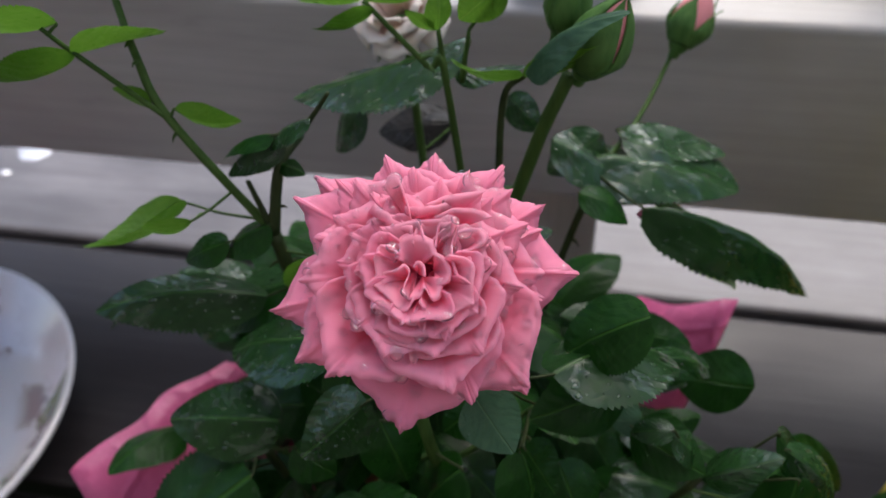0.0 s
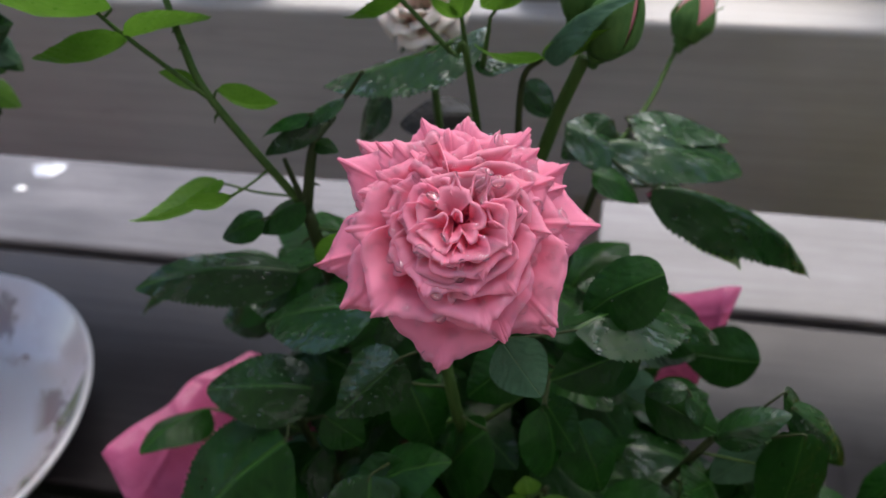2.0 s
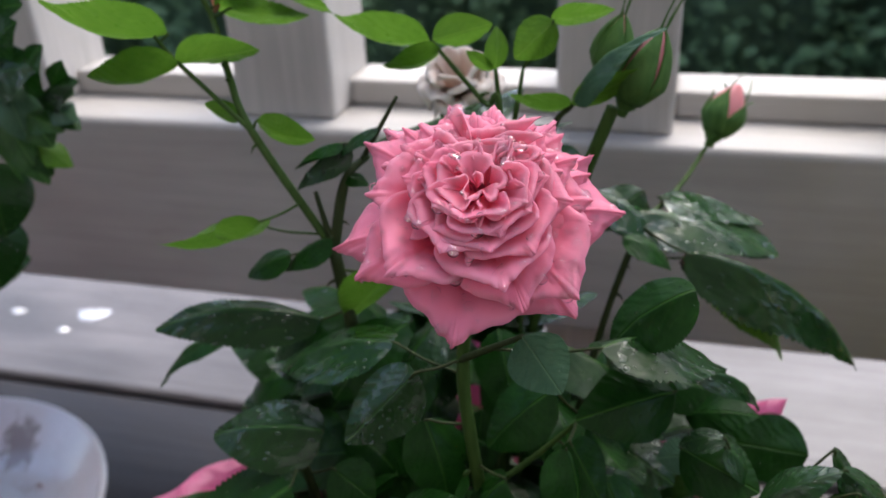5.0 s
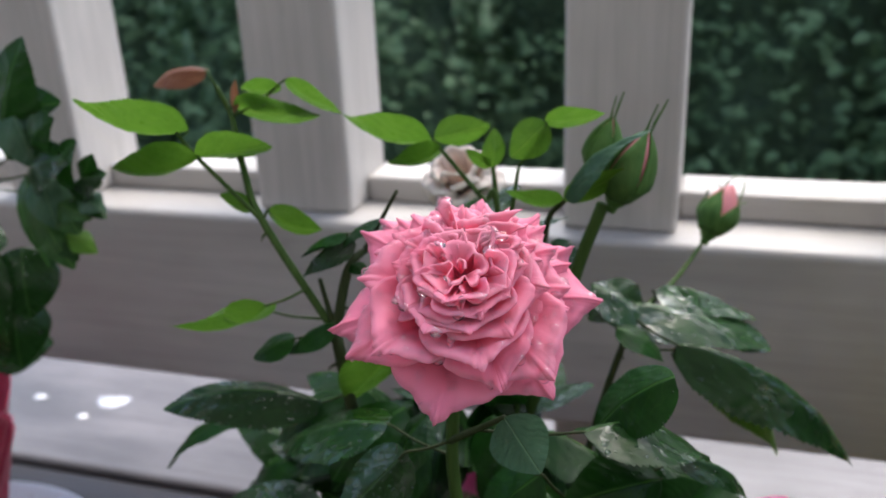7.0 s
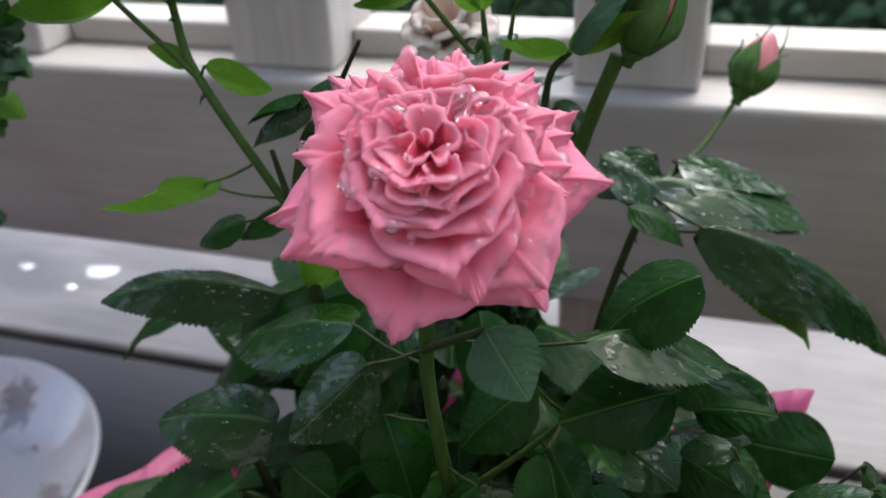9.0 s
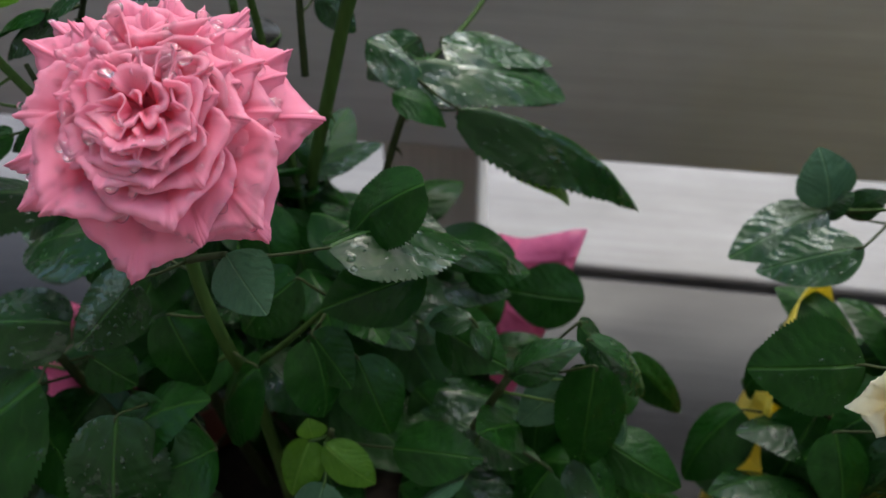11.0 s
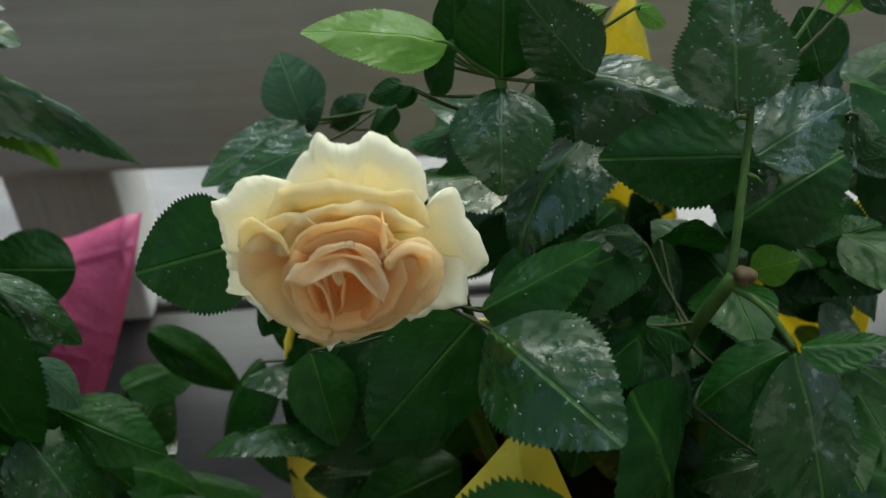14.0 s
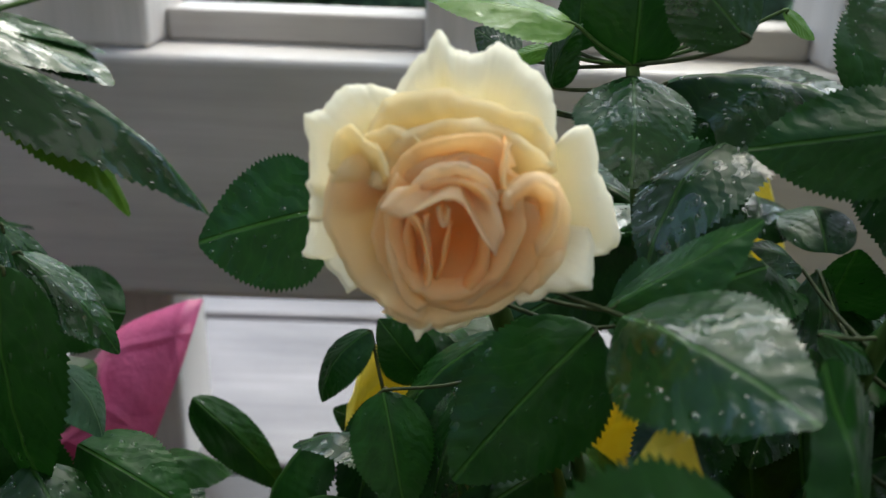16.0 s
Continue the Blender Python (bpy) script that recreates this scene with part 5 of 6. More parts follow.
# ==== the yellow rose in its yellow sleeve ====
YELLOW_AT = (0.158, 0.115, 0.0)
pot(YELLOW_AT, 0.034, 0.046, 0.085, "reddish brown plastic nursery pot inside a yellow sleeve")
sleeve(YELLOW_AT, 0.040, 0.052, 0.112, ((141, 0.161, 0.065, 16, 176, 0.150, 0.068), (243, 0.186, 0.054, 35), (298, 0.152, 0.060, 42), (20, 0.170, 0.076, 28), (75, 0.196, 0.081, 30)), sheet_yellow,
       "glossy crinkled yellow wrapping sleeve with a ragged rim", 2.1, 9, 0.019)
yellow_bush = thing("rose_bush", (0.158, 0.115, 0.072), "potted miniature rose with one cream and apricot bloom", "rose bush", "rose bushes")
stem(yellow_bush, [(0.1678, 0.1055, 0.0732), (0.1628, 0.0925, 0.1432), (0.1611, 0.0835, 0.1782), (0.1638, 0.0785, 0.1977)], 0.0015, 0.0011, stem_green, "thick green cane cut off at a knuckle", 3, 4)
stem(yellow_bush, [(0.1638, 0.0790, 0.1967), (0.1653, 0.0845, 0.2052), (0.1668, 0.0895, 0.2112), (0.1670, 0.0925, 0.2192)], 0.0007, 0.0005, stem_green, "", 2, 5)
stem(yellow_bush, [(0.1638, 0.0785, 0.1962), (0.1668, 0.0735, 0.1962), (0.1698, 0.0685, 0.1932)], 0.0006, 0.0004, stem_green, "", 0, 6)
stem(yellow_bush, [(0.1548, 0.1205, 0.0732), (0.1468, 0.1185, 0.1432), (0.1388, 0.1145, 0.1882), (0.1344, 0.1121, 0.2132)], 0.0018, 0.0010, stem_green, "", 3, 7)
stem(yellow_bush, [(0.1508, 0.1155, 0.0732), (0.1288, 0.1105, 0.1432), (0.1148, 0.0985, 0.1852), (0.1093, 0.0915, 0.1997)], 0.0019, 0.0014, stem_green, "", 2, 8)
stem(yellow_bush, [(0.1448, 0.1205, 0.1032), (0.1288, 0.1325, 0.1582), (0.1148, 0.1475, 0.1892)], 0.0014, 0.0009, stem_green, "", 2, 9)
stem(yellow_bush, [(0.1408, 0.1155, 0.1032), (0.1208, 0.1185, 0.1332), (0.0988, 0.1215, 0.1532)], 0.0011, 0.0008, stem_brown, "", 0, 10)
stem(yellow_bush, [(0.1728, 0.1005, 0.0832), (0.1788, 0.1005, 0.1532), (0.1808, 0.1065, 0.2032)], 0.0014, 0.0010, stem_green, "", 1, 11)
bm = bmesh.new()
bmesh.ops.create_icosphere(bm, subdivisions=3, radius=1, matrix=Matrix.Translation((0.1650, 0.0777, 0.1985)) @ Matrix.Diagonal((0.0015, 0.0015, 0.0013, 1)))
for v in bm.verts:
    v.co += v.normal * 0.0006 * noise.noise(v.co * 900)
part("knuckle", bm, stem_brown, yellow_bush, "brown woody pruning scar on the cane")

YELLOW = frame_of((0.1098, 0.0867, 0.1984), (0.02, -0.995, -0.06), (1, 0.02, 0.0))
yellow_bloom = calyx(yellow_bush, YELLOW, 0.010, 0.0038, label="open rose, cream outside and apricot at the heart")
# petals by their rims, in millimetres: the creamy outer ones, the crumpled yellow ones behind the heart, the peach bowl before it
for material, foot, crest, lip, ruffle, rim in (
        (petal_cream, (-1, 0, -6), 1.5, 0.5, 0.5, ((-17.7, -1.5, 0.0), (-17.9, 2.5, 0.2), (-17.4, 6.6, 0.8), (-17.8, 11.9, 1.4), (-15.6, 13.3, 1.4), (-13.3, 15.7, 1.2), (-10.6, 16.2, 1.4), (-7.2, 15.3, 1.6))),
        (petal_cream, (0, 0, -6), 1.5, 0.5, 0.5, ((-9.4, 12.5, 1.0), (-6.5, 17.4, 1.2), (-4.4, 20.2, 1.2), (-3.0, 22.3, 1.0), (-1.5, 20.6, 0.7), (0.2, 19.7, 0.4), (2.1, 20.0, -0.2), (4.0, 20.8, -0.9), (6.7, 18.9, -0.8), (9.2, 16.8, -0.6), (10.8, 14.0, -0.4), (11.1, 9.8, 0.0))),
        (petal_cream, (0, 0, -6), 1.6, 0.4, 0.5, ((-13.1, -9.7, 2.0), (-16.0, -6.9, 0.0), (-18.9, -5.9, -0.9), (-17.5, -1.0, -0.5), (-16.8, 4.7, 0.0))),
        (petal_cream, (1, 0, -6), 1.6, 0.5, 0.5, ((9.6, 7.0, 1.0), (12.0, 10.9, 0.8), (14.8, 11.6, 0.6), (16.4, 7.0, 0.4), (18.5, 2.2, 0.1), (20.0, -3.0, 0.0), (17.3, -4.5, 1.0), (14.0, -6.0, 1.0))),
        (petal_cream, (1, 0, -5), 1.2, 0.4, 0.5, ((16.4, -0.6, 0.4), (16.7, -4.4, 2.0), (16.3, -7.3, 4.0), (12.3, -8.0, 4.2), (7.9, -9.7, 4.3))),
        (petal_cream, (-1, 0, -5), 1.0, 0.4, 0.5, ((-8.6, -9.5, 3.2), (-6.0, -12.4, 3.6), (-4.5, -15.0, 4.0), (-2.8, -13.4, 3.9), (-0.3, -14.4, 3.4), (2.6, -12.8, 2.8), (5.9, -11.0, 2.4))),
        (petal_yellow, (-1, 2, -4), 0.9, 0.5, 1.6, ((-12.1, 8.2, 3.4), (-9.9, 13.0, 3.4), (-7.7, 15.4, 3.2), (-3.2, 16.3, 3.2), (0.6, 15.6, 3.0), (5.8, 14.4, 2.9), (9.6, 12.0, 2.8), (11.2, 7.0, 3.2))),
        (petal_yellow, (0, 2, -3), 0.8, 0.4, 1.7, ((-15.7, 1.4, 3.8), (-14.3, 6.6, 4.0), (-11.9, 10.2, 4.4), (-8.6, 12.4, 4.6), (-6.2, 11.8, 4.6), (-3.6, 10.2, 4.8))),
        (petal_yellow, (0, 2, -3), 0.8, 0.6, 1.7, ((-10.7, 5.3, 5.0), (-8.5, 10.0, 5.0), (-4.6, 12.6, 5.0), (0.6, 13.4, 4.8), (5.7, 12.0, 4.6), (10.5, 8.6, 4.6))),
        (petal_blush, (0, -1, -4), 1.0, 0.7, 1.2, ((-13.6, 9.0, 4.0), (-15.3, 4.7, 4.3), (-15.5, -0.8, 4.5), (-13.2, -5.7, 4.7), (-9.8, -9.4, 4.9), (-4.1, -12.0, 4.9))),
        (petal_blush, (0, -1, -4), 1.0, 0.7, 1.2, ((-8.9, -10.7, 5.1), (-5.2, -12.6, 5.0), (-1.6, -13.0, 5.0), (4.3, -10.6, 4.9), (9.1, -7.8, 4.8), (12.3, -3.0, 4.8), (12.8, 1.0, 4.8))),
        (petal_blush, (0, 0, -2), 0.8, 0.8, 1.3, ((4.4, 6.0, 7.6), (6.1, 7.7, 7.3), (8.8, 8.2, 6.8), (11.2, 6.5, 6.2), (12.9, 2.0, 5.6), (12.3, -3.6, 5.4), (9.0, -7.9, 5.4))),
        (petal_apricot, (-1, 0, 0), 0.5, 0.4, 0.8, ((-7.2, 7.9, 6.6), (-8.4, 4.5, 6.8), (-8.2, 0.5, 6.9), (-6.8, -4.2, 6.9), (-4.4, -7.0, 6.9), (-1.2, -8.2, 7.0), (2.4, -7.0, 7.0), (5.6, -3.4, 7.1), (7.4, 1.6, 7.3), (7.0, 5.5, 7.6)))):
    fan(yellow_bloom, YELLOW, rim, foot, crest, lip, material, k + 1, ruffle, thick=0.00018, rest=0.8)
    k += 1
# the heart: a deep floor, an orange back wall, a pale hood before it, a curl beside it and soft folds that run down to the lower rim
petal(yellow_bloom, YELLOW, 200, 0.0102, 241, 0.0054, 0.0, 0.0050, 0.0, 0.0, petal_apricot, 701, inner=0.0, ruffle=0.0002)
for material, foot, crest, lip, ruffle, rim in (
        (petal_apricot, (-1, 5, 1.5), 0.2, 0.5, 0.7, ((-8.3, 5.6, 6.2), (-7.8, 7.8, 6.4), (-5.8, 10.4, 6.6), (-2.5, 12.0, 6.6), (1.1, 12.4, 6.6), (4.0, 11.9, 6.8), (6.0, 9.0, 6.6))),
        (petal_blush, (-0.5, 4.5, 3.5), 0.4, 0.5, 0.7, ((-5.6, 6.6, 7.2), (-4.0, 8.7, 7.4), (-1.7, 9.6, 7.5), (0.6, 9.5, 7.5), (3.0, 8.0, 7.7), (4.3, 5.2, 7.8))),
        (petal_apricot, (-0.5, 4.5, 4.0), 0.4, 0.4, 0.6, ((-6.4, 5.6, 7.6), (-3.2, 7.4, 7.9), (0.2, 7.9, 8.0), (2.6, 6.6, 8.0), (4.2, 3.6, 8.0))),
        (petal_blush, (-0.5, 8.0, 5.6), 0.5, 0.2, 0.5, ((-7.2, 6.4, 7.5), (-8.5, 4.9, 8.2), (-8.9, 4.4, 8.4), (-8.3, 4.0, 8.5), (-6.5, 3.3, 8.8), (-3.7, 5.0, 9.0), (-2.0, 5.7, 9.0), (0.1, 5.2, 9.1), (1.6, 2.9, 9.1), (2.8, 0.7, 8.9), (3.7, -0.4, 8.7), (4.1, -0.9, 8.6), (4.3, -0.2, 8.5), (4.8, 2.0, 8.4), (3.8, 5.3, 8.1), (2.4, 7.2, 7.7))),
        (petal_blush, (8.0, 2.2, 3.0), 0.7, 0.6, 0.7, ((4.6, 4.4, 7.8), (4.6, 6.2, 8.1), (5.6, 7.1, 8.0), (7.7, 8.4, 7.7), (9.5, 7.9, 7.3), (11.1, 6.1, 6.8), (11.2, 2.0, 6.4), (9.2, -2.4, 6.2))),
        (petal_yellow, (-9.5, 3.0, 1.0), 0.5, 0.1, 0.5, ((-14.8, 7.0, 4.6), (-14.2, 11.2, 4.8), (-12.3, 12.6, 5.0), (-10.6, 11.0, 5.4), (-9.0, 10.4, 5.8), (-8.0, 7.4, 6.2))),
        (petal_blush, (-1.9, 4.4, 5.6), 0.3, 0.2, 0.2, ((-2.6, 4.2, 7.4), (-2.3, 2.6, 7.6), (-1.8, 2.0, 7.7), (-1.3, 2.6, 7.6), (-1.2, 4.2, 7.4))),
        (petal_apricot, (-4.2, -2.0, 4.4), 0.7, 0.5, 0.6, ((-6.0, 3.4, 6.6), (-4.4, 2.2, 7.1), (-3.4, -1.6, 7.2), (-3.0, -5.2, 7.0), (-3.6, -7.4, 6.6)))):
    fan(yellow_bloom, YELLOW, rim, foot, crest, lip, material, k + 1, ruffle, thick=0.00018, rest=0.8)
    k += 1
for n_fold, (path, top, flare, material) in enumerate((
        (((4.6, 11.8), (4.1, 8.5), (4.6, 5.8)), 7.9, 0.5, petal_blush),
        (((-6.4, 4.2), (-6.6, -1.7), (-5.0, -6.5), (-3.2, -8.8)), 7.0, 1.3, petal_blush),
        (((-4.7, 3.2), (-4.9, -1.1), (-3.6, -6.4)), 6.8, 0.9, petal_apricot),
        (((-3.4, 2.6), (-3.1, -1.5), (-2.6, -5.2)), 6.7, 0.6, petal_blush),
        (((-0.8, 1.8), (-1.3, -2.0), (-1.8, -5.6)), 6.8, 0.5, petal_apricot),
        (((2.3, 1.0), (1.9, -3.3), (-0.7, -7.2)), 6.9, 1.1, petal_apricot),
        (((4.6, 0.5), (3.8, -3.4), (0.4, -7.8)), 6.9, 1.3, petal_blush))):
    fold(yellow_bloom, YELLOW, [(0.001 * x / S, 0.001 * y / S) for x, y in path], 0.0042, 0.001 * top, 0.0013 * flare, material, 40 + n_fold, 0.78)
drops(yellow_bush, yellow_bloom, YELLOW, 34, 0.019, 0.0002, 0.0007, 8, (0, 0.004))

leaf(yellow_bush, (0.0943, 0.0945, 0.1965), (0.0754, 0.0963, 0.1901), 0.0184, (-0.26, -0.80, 0.54), leaf_dark)
leaf(yellow_bush, (0.1000, 0.1030, 0.1641), (0.1041, 0.0930, 0.1489), 0.0125, (0.1, -0.85, 0.5), leaf_dark, 0)
leaf(yellow_bush, (0.0969, 0.1319, 0.1377), (0.0885, 0.1319, 0.1423), 0.0072, (-0.1, -0.75, 0.65), leaf_dark, 0)
leaf(yellow_bush, (0.1146, 0.0995, 0.1680), (0.1082, 0.0995, 0.1447), 0.0112, (-0.2, -0.6, 0.75), leaf_wet, 1)
leaf(yellow_bush, (0.1044, 0.1509, 0.1834), (0.1124, 0.1509, 0.1907), 0.0073, (0.1, -0.6, 0.8), leaf_wet, 1)
leaf(yellow_bush, (0.1180, 0.1318, 0.1980), (0.1129, 0.1318, 0.1915), 0.0049, (-0.2, -0.6, 0.75), leaf_dark, 4)
leaf(yellow_bush, (0.0969, 0.1483, 0.1853), (0.1039, 0.1483, 0.1916), 0.0072, (-0.2, -0.6, 0.75), leaf_wet, 0)
leaf(yellow_bush, (0.1317, 0.1196, 0.1876), (0.1233, 0.1196, 0.1881), 0.0099, (-0.2, -0.85, 0.5), leaf_dark, 0)
leaf(yellow_bush, (0.1315, 0.0933, 0.1811), (0.1509, 0.0933, 0.1906), 0.0152, (-0.1, -0.75, 0.65), leaf_dark, 0)
leaf(yellow_bush, (0.1342, 0.1116, 0.1751), (0.1432, 0.1116, 0.1843), 0.0144, (0.1, -0.8, 0.6), leaf_dark, 2)
leaf(yellow_bush, (0.1262, 0.1150, 0.2182), (0.1035, 0.1137, 0.2214), 0.0133, (0.15, -0.33, 0.93), leaf_young)
leaf(yellow_bush, (0.1237, 0.1155, 0.2090), (0.1274, 0.1165, 0.2182), 0.0066, (-0.68, -0.64, 0.35), leaf_dark)
leaf(yellow_bush, (0.1346, 0.1121, 0.2127), (0.1346, 0.1145, 0.2301), 0.0149, (-0.15, -0.98, 0.14), leaf_dark)
leaf(yellow_bush, (0.1345, 0.1115, 0.2119), (0.1336, 0.1005, 0.1984), 0.0162, (-0.10, -0.62, 0.78), leaf_wet_sheen)
leaf(yellow_bush, (0.1412, 0.1185, 0.2098), (0.1675, 0.1065, 0.2079), 0.0180, (-0.14, -0.45, 0.88), leaf_wet)
leaf(yellow_bush, (0.1671, 0.0895, 0.2110), (0.1485, 0.1005, 0.2046), 0.0151, (-0.56, -0.67, 0.49), leaf_dark)
leaf(yellow_bush, (0.1682, 0.0895, 0.2110), (0.1860, 0.0995, 0.2144), 0.0125, (-0.12, -0.70, 0.68), leaf_wet_sheen, 2)
leaf(yellow_bush, (0.1644, 0.0905, 0.2178), (0.1640, 0.1000, 0.2323), 0.0165, (-0.25, -0.84, 0.54), leaf_wet_sheen, 2)
leaf(yellow_bush, (0.1721, 0.1005, 0.1885), (0.1953, 0.1085, 0.1990), 0.0176, (-0.28, -0.62, 0.73), leaf_dark)
leaf(yellow_bush, (0.1289, 0.0865, 0.1868), (0.1459, 0.0845, 0.2001), 0.0143, (-0.62, -0.16, 0.77), leaf_dark)
leaf(yellow_bush, (0.1294, 0.0795, 0.1894), (0.1435, 0.0565, 0.1899), 0.0190, (-0.48, -0.28, 0.83), leaf_wet)
leaf(yellow_bush, (0.1574, 0.0695, 0.1481), (0.1454, 0.0625, 0.1932), 0.0312, (0.76, -0.64, 0.10), leaf_dark)
leaf(yellow_bush, (0.1512, 0.0585, 0.1685), (0.1542, 0.0505, 0.1544), 0.0143, (-0.28, -0.86, 0.43), leaf_dark)
leaf(yellow_bush, (0.1742, 0.0705, 0.1307), (0.1914, 0.0705, 0.1322), 0.0128, (-0.07, -0.49, 0.87), leaf_dull)
leaf(yellow_bush, (0.1694, 0.0675, 0.1931), (0.1740, 0.0535, 0.1700), 0.0170, (0.25, -0.81, 0.54), leaf_wet)
leaf(yellow_bush, (0.1689, 0.0685, 0.1927), (0.1583, 0.0685, 0.1822), 0.0098, (-0.66, -0.36, 0.66), leaf_dark)
leaf(yellow_bush, (0.1706, 0.0685, 0.1930), (0.1806, 0.0645, 0.1974), 0.0077, (-0.36, 0.11, 0.93), leaf_dark)
leaf(yellow_bush, (0.1631, 0.0785, 0.1678), (0.1525, 0.0805, 0.1852), 0.0135, (0.71, -0.51, 0.49), leaf_dark)
leaf(yellow_bush, (0.1740, 0.0705, 0.1651), (0.1619, 0.0705, 0.1606), 0.0080, (-0.32, -0.38, 0.87), leaf_wet)
leaf(yellow_bush, (0.1613, 0.1005, 0.1874), (0.1615, 0.0955, 0.1670), 0.0131, (0.53, -0.82, 0.21), leaf_wet)
leaf(yellow_bush, (0.0998, 0.1125, 0.1571), (0.0942, 0.1055, 0.1336), 0.0166, (-0.54, -0.76, 0.36), leaf_dark)
leaf(yellow_bush, (0.0872, 0.1215, 0.1435), (0.0769, 0.1145, 0.1212), 0.0169, (-0.80, -0.36, 0.48), leaf_dark)
leaf(yellow_bush, (0.1284, 0.0885, 0.1832), (0.1106, 0.0825, 0.1632), 0.0189, (-0.30, -0.81, 0.51), leaf_dark)
leaf(yellow_bush, (0.0993, 0.1475, 0.1875), (0.0950, 0.1545, 0.1992), 0.0132, (0.07, -0.84, 0.53), leaf_dull)
leaf(yellow_bush, (0.0992, 0.1475, 0.1868), (0.0781, 0.1375, 0.1786), 0.0153, (-0.21, -0.31, 0.93), leaf_wet_sheen)
leaf(yellow_bush, (0.1033, 0.1325, 0.1904), (0.0827, 0.1305, 0.1819), 0.0138, (-0.33, -0.36, 0.87), leaf_wet_sheen)
leaf(yellow_bush, (0.1441, 0.1185, 0.1926), (0.1542, 0.1155, 0.1781), 0.0118, (0.21, -0.92, 0.33), leaf_dark)
leaf(yellow_bush, (0.1847, 0.0955, 0.2136), (0.1959, 0.0955, 0.2024), 0.0098, (0.54, -0.65, 0.54), leaf_wet)
leaf(yellow_bush, (0.1860, 0.1085, 0.2127), (0.1804, 0.1105, 0.2240), 0.0120, (0.1, -0.95, 0.2), leaf_dark, 2)
leaf(yellow_bush, (0.1813, 0.1055, 0.2287), (0.1874, 0.1055, 0.2256), 0.0049, (0.00, -1.00, 0.01), leaf_young)
leaf(yellow_bush, (0.1860, 0.1055, 0.2283), (0.1953, 0.1055, 0.2260), 0.0059, (0.19, -0.61, 0.77), leaf_wet)
leaf(yellow_bush, (0.1460, 0.1185, 0.2294), (0.1604, 0.1185, 0.2264), 0.0085, (0.19, -0.36, 0.91), leaf_young)
leaf(yellow_bush, (0.1529, 0.1205, 0.2205), (0.1458, 0.1225, 0.2175), 0.0046, (-0.45, -0.44, 0.78), leaf_young)
leaf(yellow_bush, (0.1575, 0.1205, 0.2206), (0.1639, 0.1225, 0.2164), 0.0046, (0.57, -0.59, 0.58), leaf_young)
leaf(yellow_bush, (0.1069, 0.1205, 0.1554), (0.0979, 0.1225, 0.1666), 0.0101, (0.18, -0.93, 0.31), leaf_dark)
leaf(yellow_bush, (0.0962, 0.1265, 0.1622), (0.0874, 0.1245, 0.1485), 0.0108, (-0.71, -0.46, 0.53), leaf_dark)
leaf(yellow_bush, (0.1195, 0.1005, 0.1578), (0.1039, 0.1005, 0.1542), 0.0123, (-0.12, -0.86, 0.50), leaf_wet)
leaf(yellow_bush, (0.1240, 0.1245, 0.2134), (0.1175, 0.1265, 0.2106), 0.0043, (-0.47, -0.52, 0.72), leaf_young)
leaf(yellow_bush, (0.1194, 0.1285, 0.2041), (0.1130, 0.1305, 0.2005), 0.0050, (-0.49, -0.73, 0.47), leaf_dark)
leaf(yellow_bush, (0.1213, 0.1265, 0.2046), (0.1182, 0.1265, 0.2006), 0.0034, (-0.17, -0.98, 0.14), leaf_dark)
leaf(yellow_bush, (0.1582, 0.0985, 0.1882), (0.1500, 0.0985, 0.1914), 0.0055, (0.32, -0.48, 0.81), leaf_wet)
leaf(yellow_bush, (0.1758, 0.0955, 0.1842), (0.1820, 0.0925, 0.1886), 0.0070, (-0.61, -0.70, 0.38), leaf_young)
leaf(yellow_bush, (0.1916, 0.0905, 0.2102), (0.1858, 0.0925, 0.2072), 0.0056, (-0.47, -0.80, 0.37), leaf_wet)
leaf(yellow_bush, (0.1688, 0.0755, 0.1778), (0.1597, 0.0725, 0.1782), 0.0063, (0.05, -0.00, 1.00), leaf_dark)
leaf(yellow_bush, (0.1890, 0.1005, 0.1843), (0.1997, 0.1005, 0.1887), 0.0076, (-0.31, -0.60, 0.74), leaf_dark)
leaf(yellow_bush, (0.1534, 0.0805, 0.1873), (0.1610, 0.0805, 0.1826), 0.0059, (0.45, -0.49, 0.74), leaf_dark)

leaf(yellow_bush, (0.1462, 0.1005, 0.2186), (0.1362, 0.1055, 0.2292), 0.0120, (-0.17, -0.94, 0.28), leaf_wet)
leaf(yellow_bush, (0.1195, 0.1305, 0.2110), (0.1126, 0.1355, 0.2146), 0.0071, (-0.29, -0.78, 0.55), leaf_wet)
leaf(yellow_bush, (0.1277, 0.1205, 0.2136), (0.1279, 0.1225, 0.2249), 0.0077, (-0.30, -0.94, 0.17), leaf_dark)
leaf(yellow_bush, (0.1404, 0.0505, 0.1757), (0.1100, 0.0475, 0.1722), 0.0270, (0.02, -0.93, 0.36), leaf_dark, 0, False)
filler(yellow_bush, (0.160, 0.118, 0.128), (0.062, 0.046, 0.060), 130, 33, [leaf_dark, leaf_dark, leaf_wet], (0.17, 0.105), 0.178)

filler(yellow_bush, (0.192, 0.094, 0.168), (0.030, 0.016, 0.020), 18, 35, [leaf_dark, leaf_dark, leaf_wet], ceiling_z=0.185)
filler(yellow_bush, (0.174, 0.122, 0.184), (0.045, 0.026, 0.030), 48, 34, [leaf_dark, leaf_dark, leaf_wet], ceiling_z=0.206)

# ==== the dish and the plant that stands in it ====
DISH = (-0.3095, 0.163, 0.0)
bm = bmesh.new()
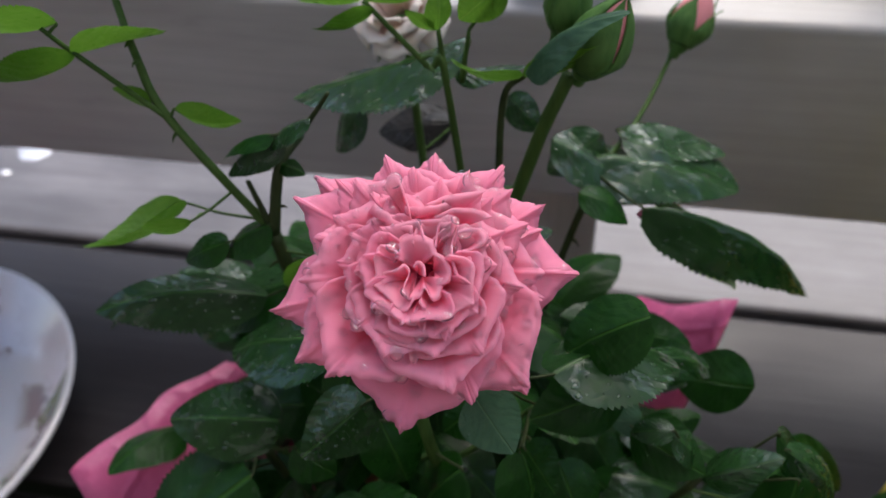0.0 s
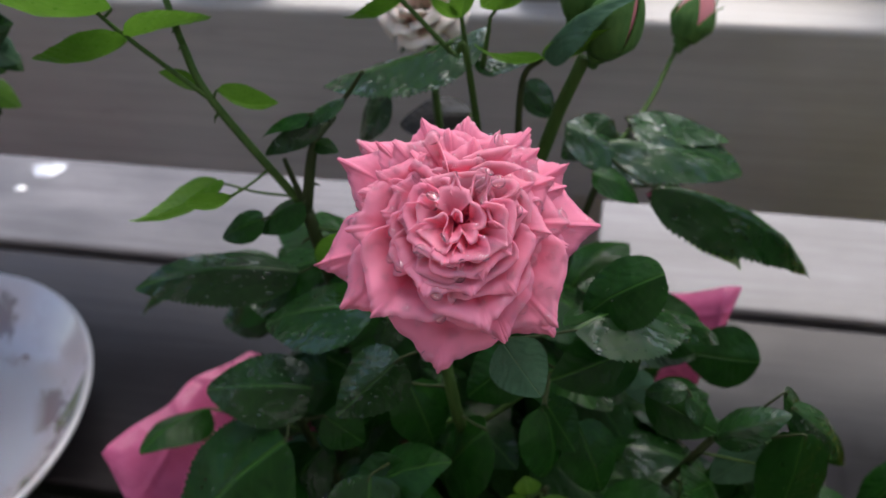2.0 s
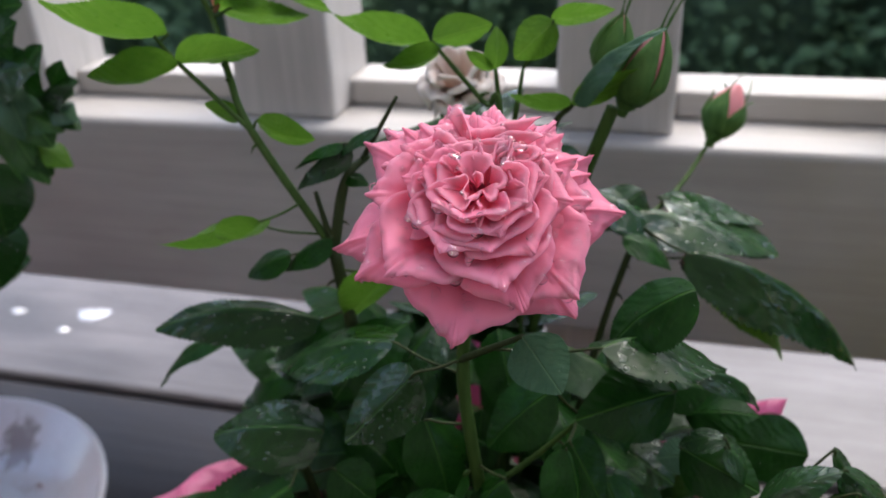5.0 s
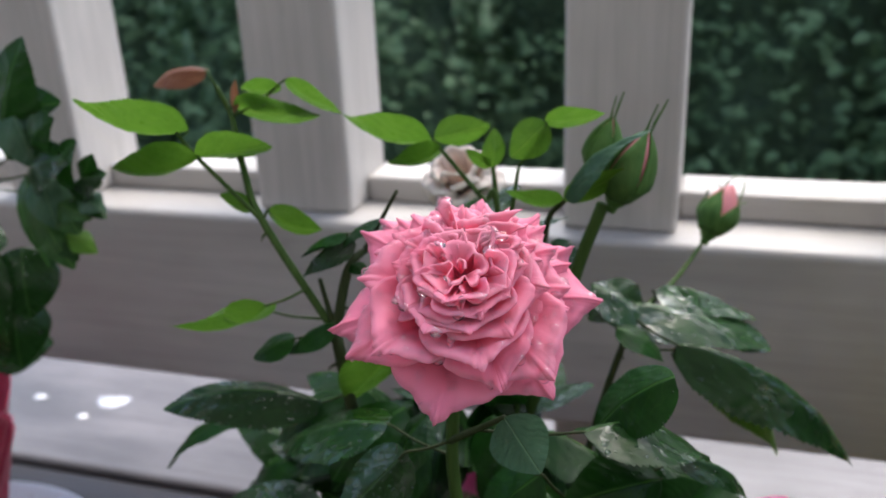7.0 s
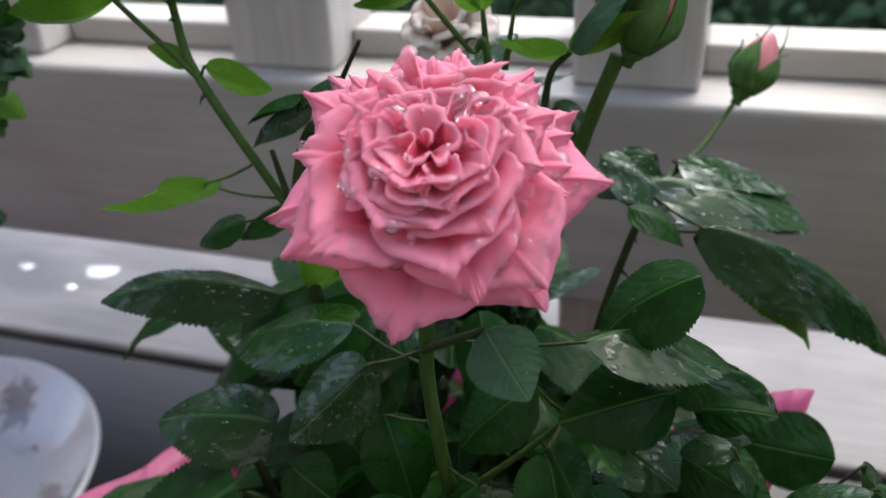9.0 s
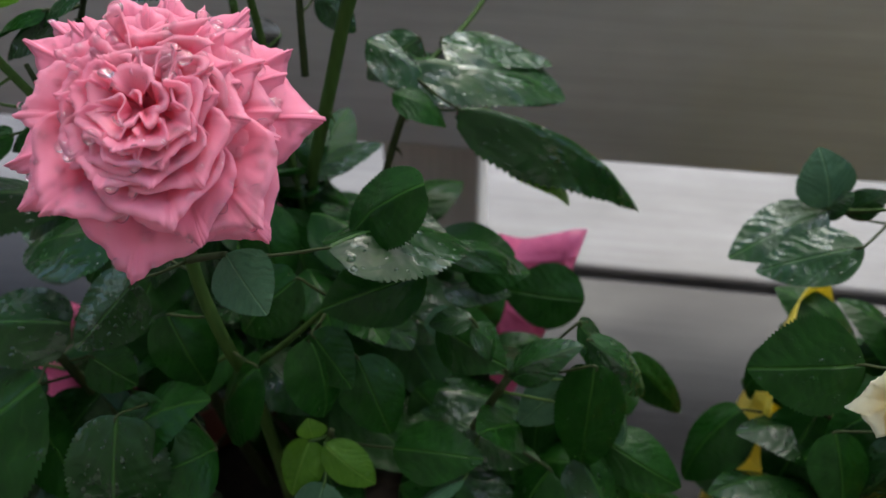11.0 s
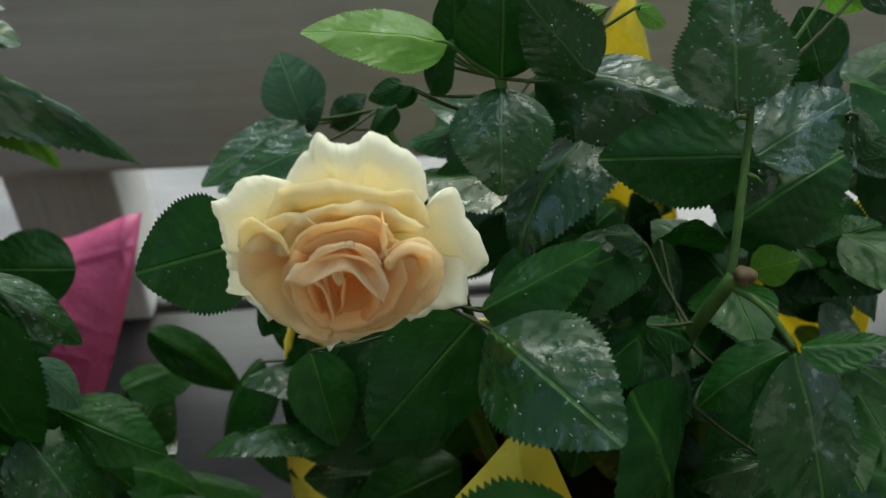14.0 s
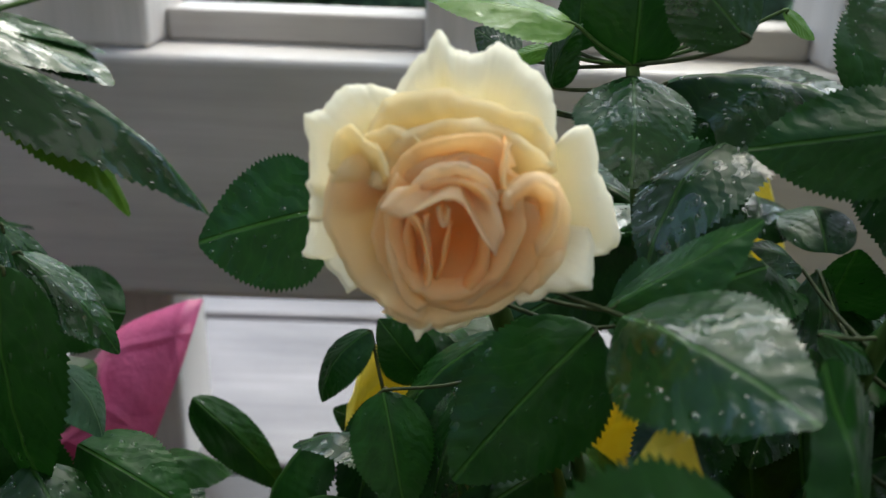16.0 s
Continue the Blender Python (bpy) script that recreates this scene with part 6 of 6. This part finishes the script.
lathe(bm, [(0.050, 0.0), (0.055, 0.0), (0.060, 0.004), (0.078, 0.013), (0.0890, 0.026), (0.0915, 0.0305), (0.0905, 0.0320), (0.0885, 0.0305), (0.0765, 0.0165), (0.066, 0.0095), (0.058, 0.0070), (0.004, 0.0066)], 96)
dish = new("dish", mesh_of("dish", bm, dish_mat))
dish.location = DISH
tagged(dish, "white glazed dish printed with small flowers", "dish")
LEFT_AT = (-0.3095, 0.163, 0.007)
pot(LEFT_AT, 0.032, 0.044, 0.085, "reddish brown plastic nursery pot standing in a dish")
sleeve(LEFT_AT, 0.038, 0.062, 0.10, ((-5, 0.146, 0.098, 24), (80, 0.12, 0.08, 26), (150, 0.13, 0.085, 26), (230, 0.11, 0.08, 26), (300, 0.12, 0.085, 26)), sheet_red, "deep pink wrapping sleeve with pointed corners", 0.4, 10)
potted_plant = thing("potted_plant", (-0.300, 0.160, 0.079), "leafy dark green potted plant standing in a dish", "potted plant")
stem(potted_plant, [(-0.29, 0.16, 0.078), (-0.26, 0.158, 0.16), (-0.225, 0.158, 0.215), (-0.205, 0.16, 0.235)], 0.0024, 0.0014, stem_green, "", 0, 3)
stem(potted_plant, [(-0.30, 0.16, 0.078), (-0.285, 0.155, 0.16), (-0.25, 0.15, 0.20)], 0.0022, 0.0014, stem_green, "", 0, 4)
leaf(potted_plant, (-0.1880, 0.1600, 0.2420), (-0.1720, 0.1600, 0.2790), 0.0230, (-0.13, -0.99, 0.07), leaf_dark)
leaf(potted_plant, (-0.1972, 0.1500, 0.2213), (-0.1989, 0.1500, 0.1734), 0.0297, (-0.17, -0.99, 0.01), leaf_wet)
leaf(potted_plant, (-0.1899, 0.1650, 0.2501), (-0.1634, 0.1600, 0.2602), 0.0190, (-0.32, -0.84, 0.44), leaf_dark)
leaf(potted_plant, (-0.1611, 0.1560, 0.2333), (-0.1483, 0.1510, 0.2307), 0.0085, (0.1, -0.62, 0.78), leaf_dull, 4)
leaf(potted_plant, (-0.1665, 0.1560, 0.2364), (-0.1530, 0.1510, 0.2517), 0.0130, (-0.3, -0.9, 0.3), leaf_dark, 1)
leaf(potted_plant, (-0.1636, 0.1560, 0.2342), (-0.1449, 0.1510, 0.2420), 0.0105, (-0.3, -0.75, 0.5), leaf_wet, 4)
leaf(potted_plant, (-0.1582, 0.1560, 0.2347), (-0.1482, 0.1510, 0.2478), 0.0085, (0.3, -0.9, 0.3), leaf_dark, 4)
leaf(potted_plant, (-0.1722, 0.1560, 0.2392), (-0.1658, 0.1510, 0.2237), 0.0125, (0.5, -0.8, 0.3), leaf_dull, 3)
leaf(potted_plant, (-0.1680, 0.1560, 0.2330), (-0.1585, 0.1510, 0.2227), 0.0115, (0.4, -0.8, 0.4), leaf_curl, 4)
leaf(potted_plant, (-0.1579, 0.1560, 0.2311), (-0.1481, 0.1510, 0.2282), 0.0060, (0.2, -0.4, 0.8), leaf_dark, 4)
leaf(potted_plant, (-0.1773, 0.1560, 0.2390), (-0.1554, 0.1510, 0.2460), 0.0160, (-0.2, -0.8, 0.5), leaf_wet, 3)
leaf(potted_plant, (-0.1716, 0.1560, 0.2309), (-0.1533, 0.1510, 0.2276), 0.0090, (0.3, -0.7, 0.6), leaf_curl, 1)
leaf(potted_plant, (-0.1664, 0.1540, 0.2222), (-0.1527, 0.1500, 0.2175), 0.0075, (-0.3, -0.5, 0.8), leaf_young, 4)
leaf(potted_plant, (-0.1779, 0.1560, 0.2385), (-0.1752, 0.1520, 0.2152), 0.0085, (0.5, -0.8, 0.3), leaf_curl, 1)
leaf(potted_plant, (-0.1744, 0.1550, 0.2285), (-0.1631, 0.1510, 0.2111), 0.0110, (0.4, -0.85, 0.3), leaf_curl, 3)
leaf(potted_plant, (-0.1752, 0.1540, 0.2340), (-0.1712, 0.1500, 0.2118), 0.0080, (-0.5, -0.8, 0.3), leaf_curl, 4)
leaf(potted_plant, (-0.1701, 0.1540, 0.2220), (-0.1601, 0.1500, 0.2144), 0.0070, (0.6, -0.6, 0.4), leaf_dark, 4)
leaf(potted_plant, (-0.1821, 0.1600, 0.2593), (-0.1723, 0.1560, 0.2404), 0.0150, (0.5, -0.8, 0.3), leaf_dull, 3)
leaf(potted_plant, (-0.1841, 0.1540, 0.2157), (-0.1833, 0.1500, 0.1930), 0.0200, (0.55, -0.7, 0.45), leaf_wet, 3)
leaf(potted_plant, (-0.1920, 0.1540, 0.1982), (-0.1919, 0.1500, 0.1744), 0.0200, (0.6, -0.7, 0.4), leaf_wet, 1)
leaf(potted_plant, (-0.1733, 0.1560, 0.2473), (-0.1590, 0.1510, 0.2579), 0.0120, (-0.2, -0.95, 0.1), leaf_dark, 3)
filler(potted_plant, (-0.289, 0.168, 0.185), (0.055, 0.05, 0.07), 60, 51, [leaf_dark, leaf_dark, leaf_wet], ceiling_z=0.26)

# ==== rain on the deck ====


def puddle(at, size, seed):
    bm = bmesh.new()
    rows = []
    for i in range(6):
        t = i / 5
        rows.append([bm.verts.new((size * t * (1 + 0.6 * noise.noise(Vector((2 * math.cos(a), 2 * math.sin(a), seed)))) * math.cos(a) * 1.5,
                                   size * t * math.sin(a) * (1 + 0.6 * noise.noise(Vector((2 * math.cos(a), 2 * math.sin(a), seed + 5)))), 0.0011 * (1 - t * t) + 0.0002)) for a in [2 * math.pi * j / 28 for j in range(28)]])
    bmesh.ops.remove_doubles(bm, verts=rows[0], dist=1e-5)
    bm.verts.ensure_lookup_table()
    rows = rows[1:]
    bm.faces.new(rows[0])
    for a, b in zip(rows, rows[1:]):
        for j in range(28):
            bm.faces.new((a[j], b[j], b[(j + 1) % 28], a[(j + 1) % 28]))
    ob = new("puddle", mesh_of("puddle", bm, pool))
    ob.location = at
    return tagged(ob, "small puddle of rain on the deck, sky glint painted pale", "puddle", "puddles")


puddle((-0.3620, 0.379, 0.0), 0.0075, 1)
puddle((-0.4180, 0.3726, 0.0), 0.0034, 2)
puddle((-0.3710, 0.3575, 0.0), 0.0026, 3)
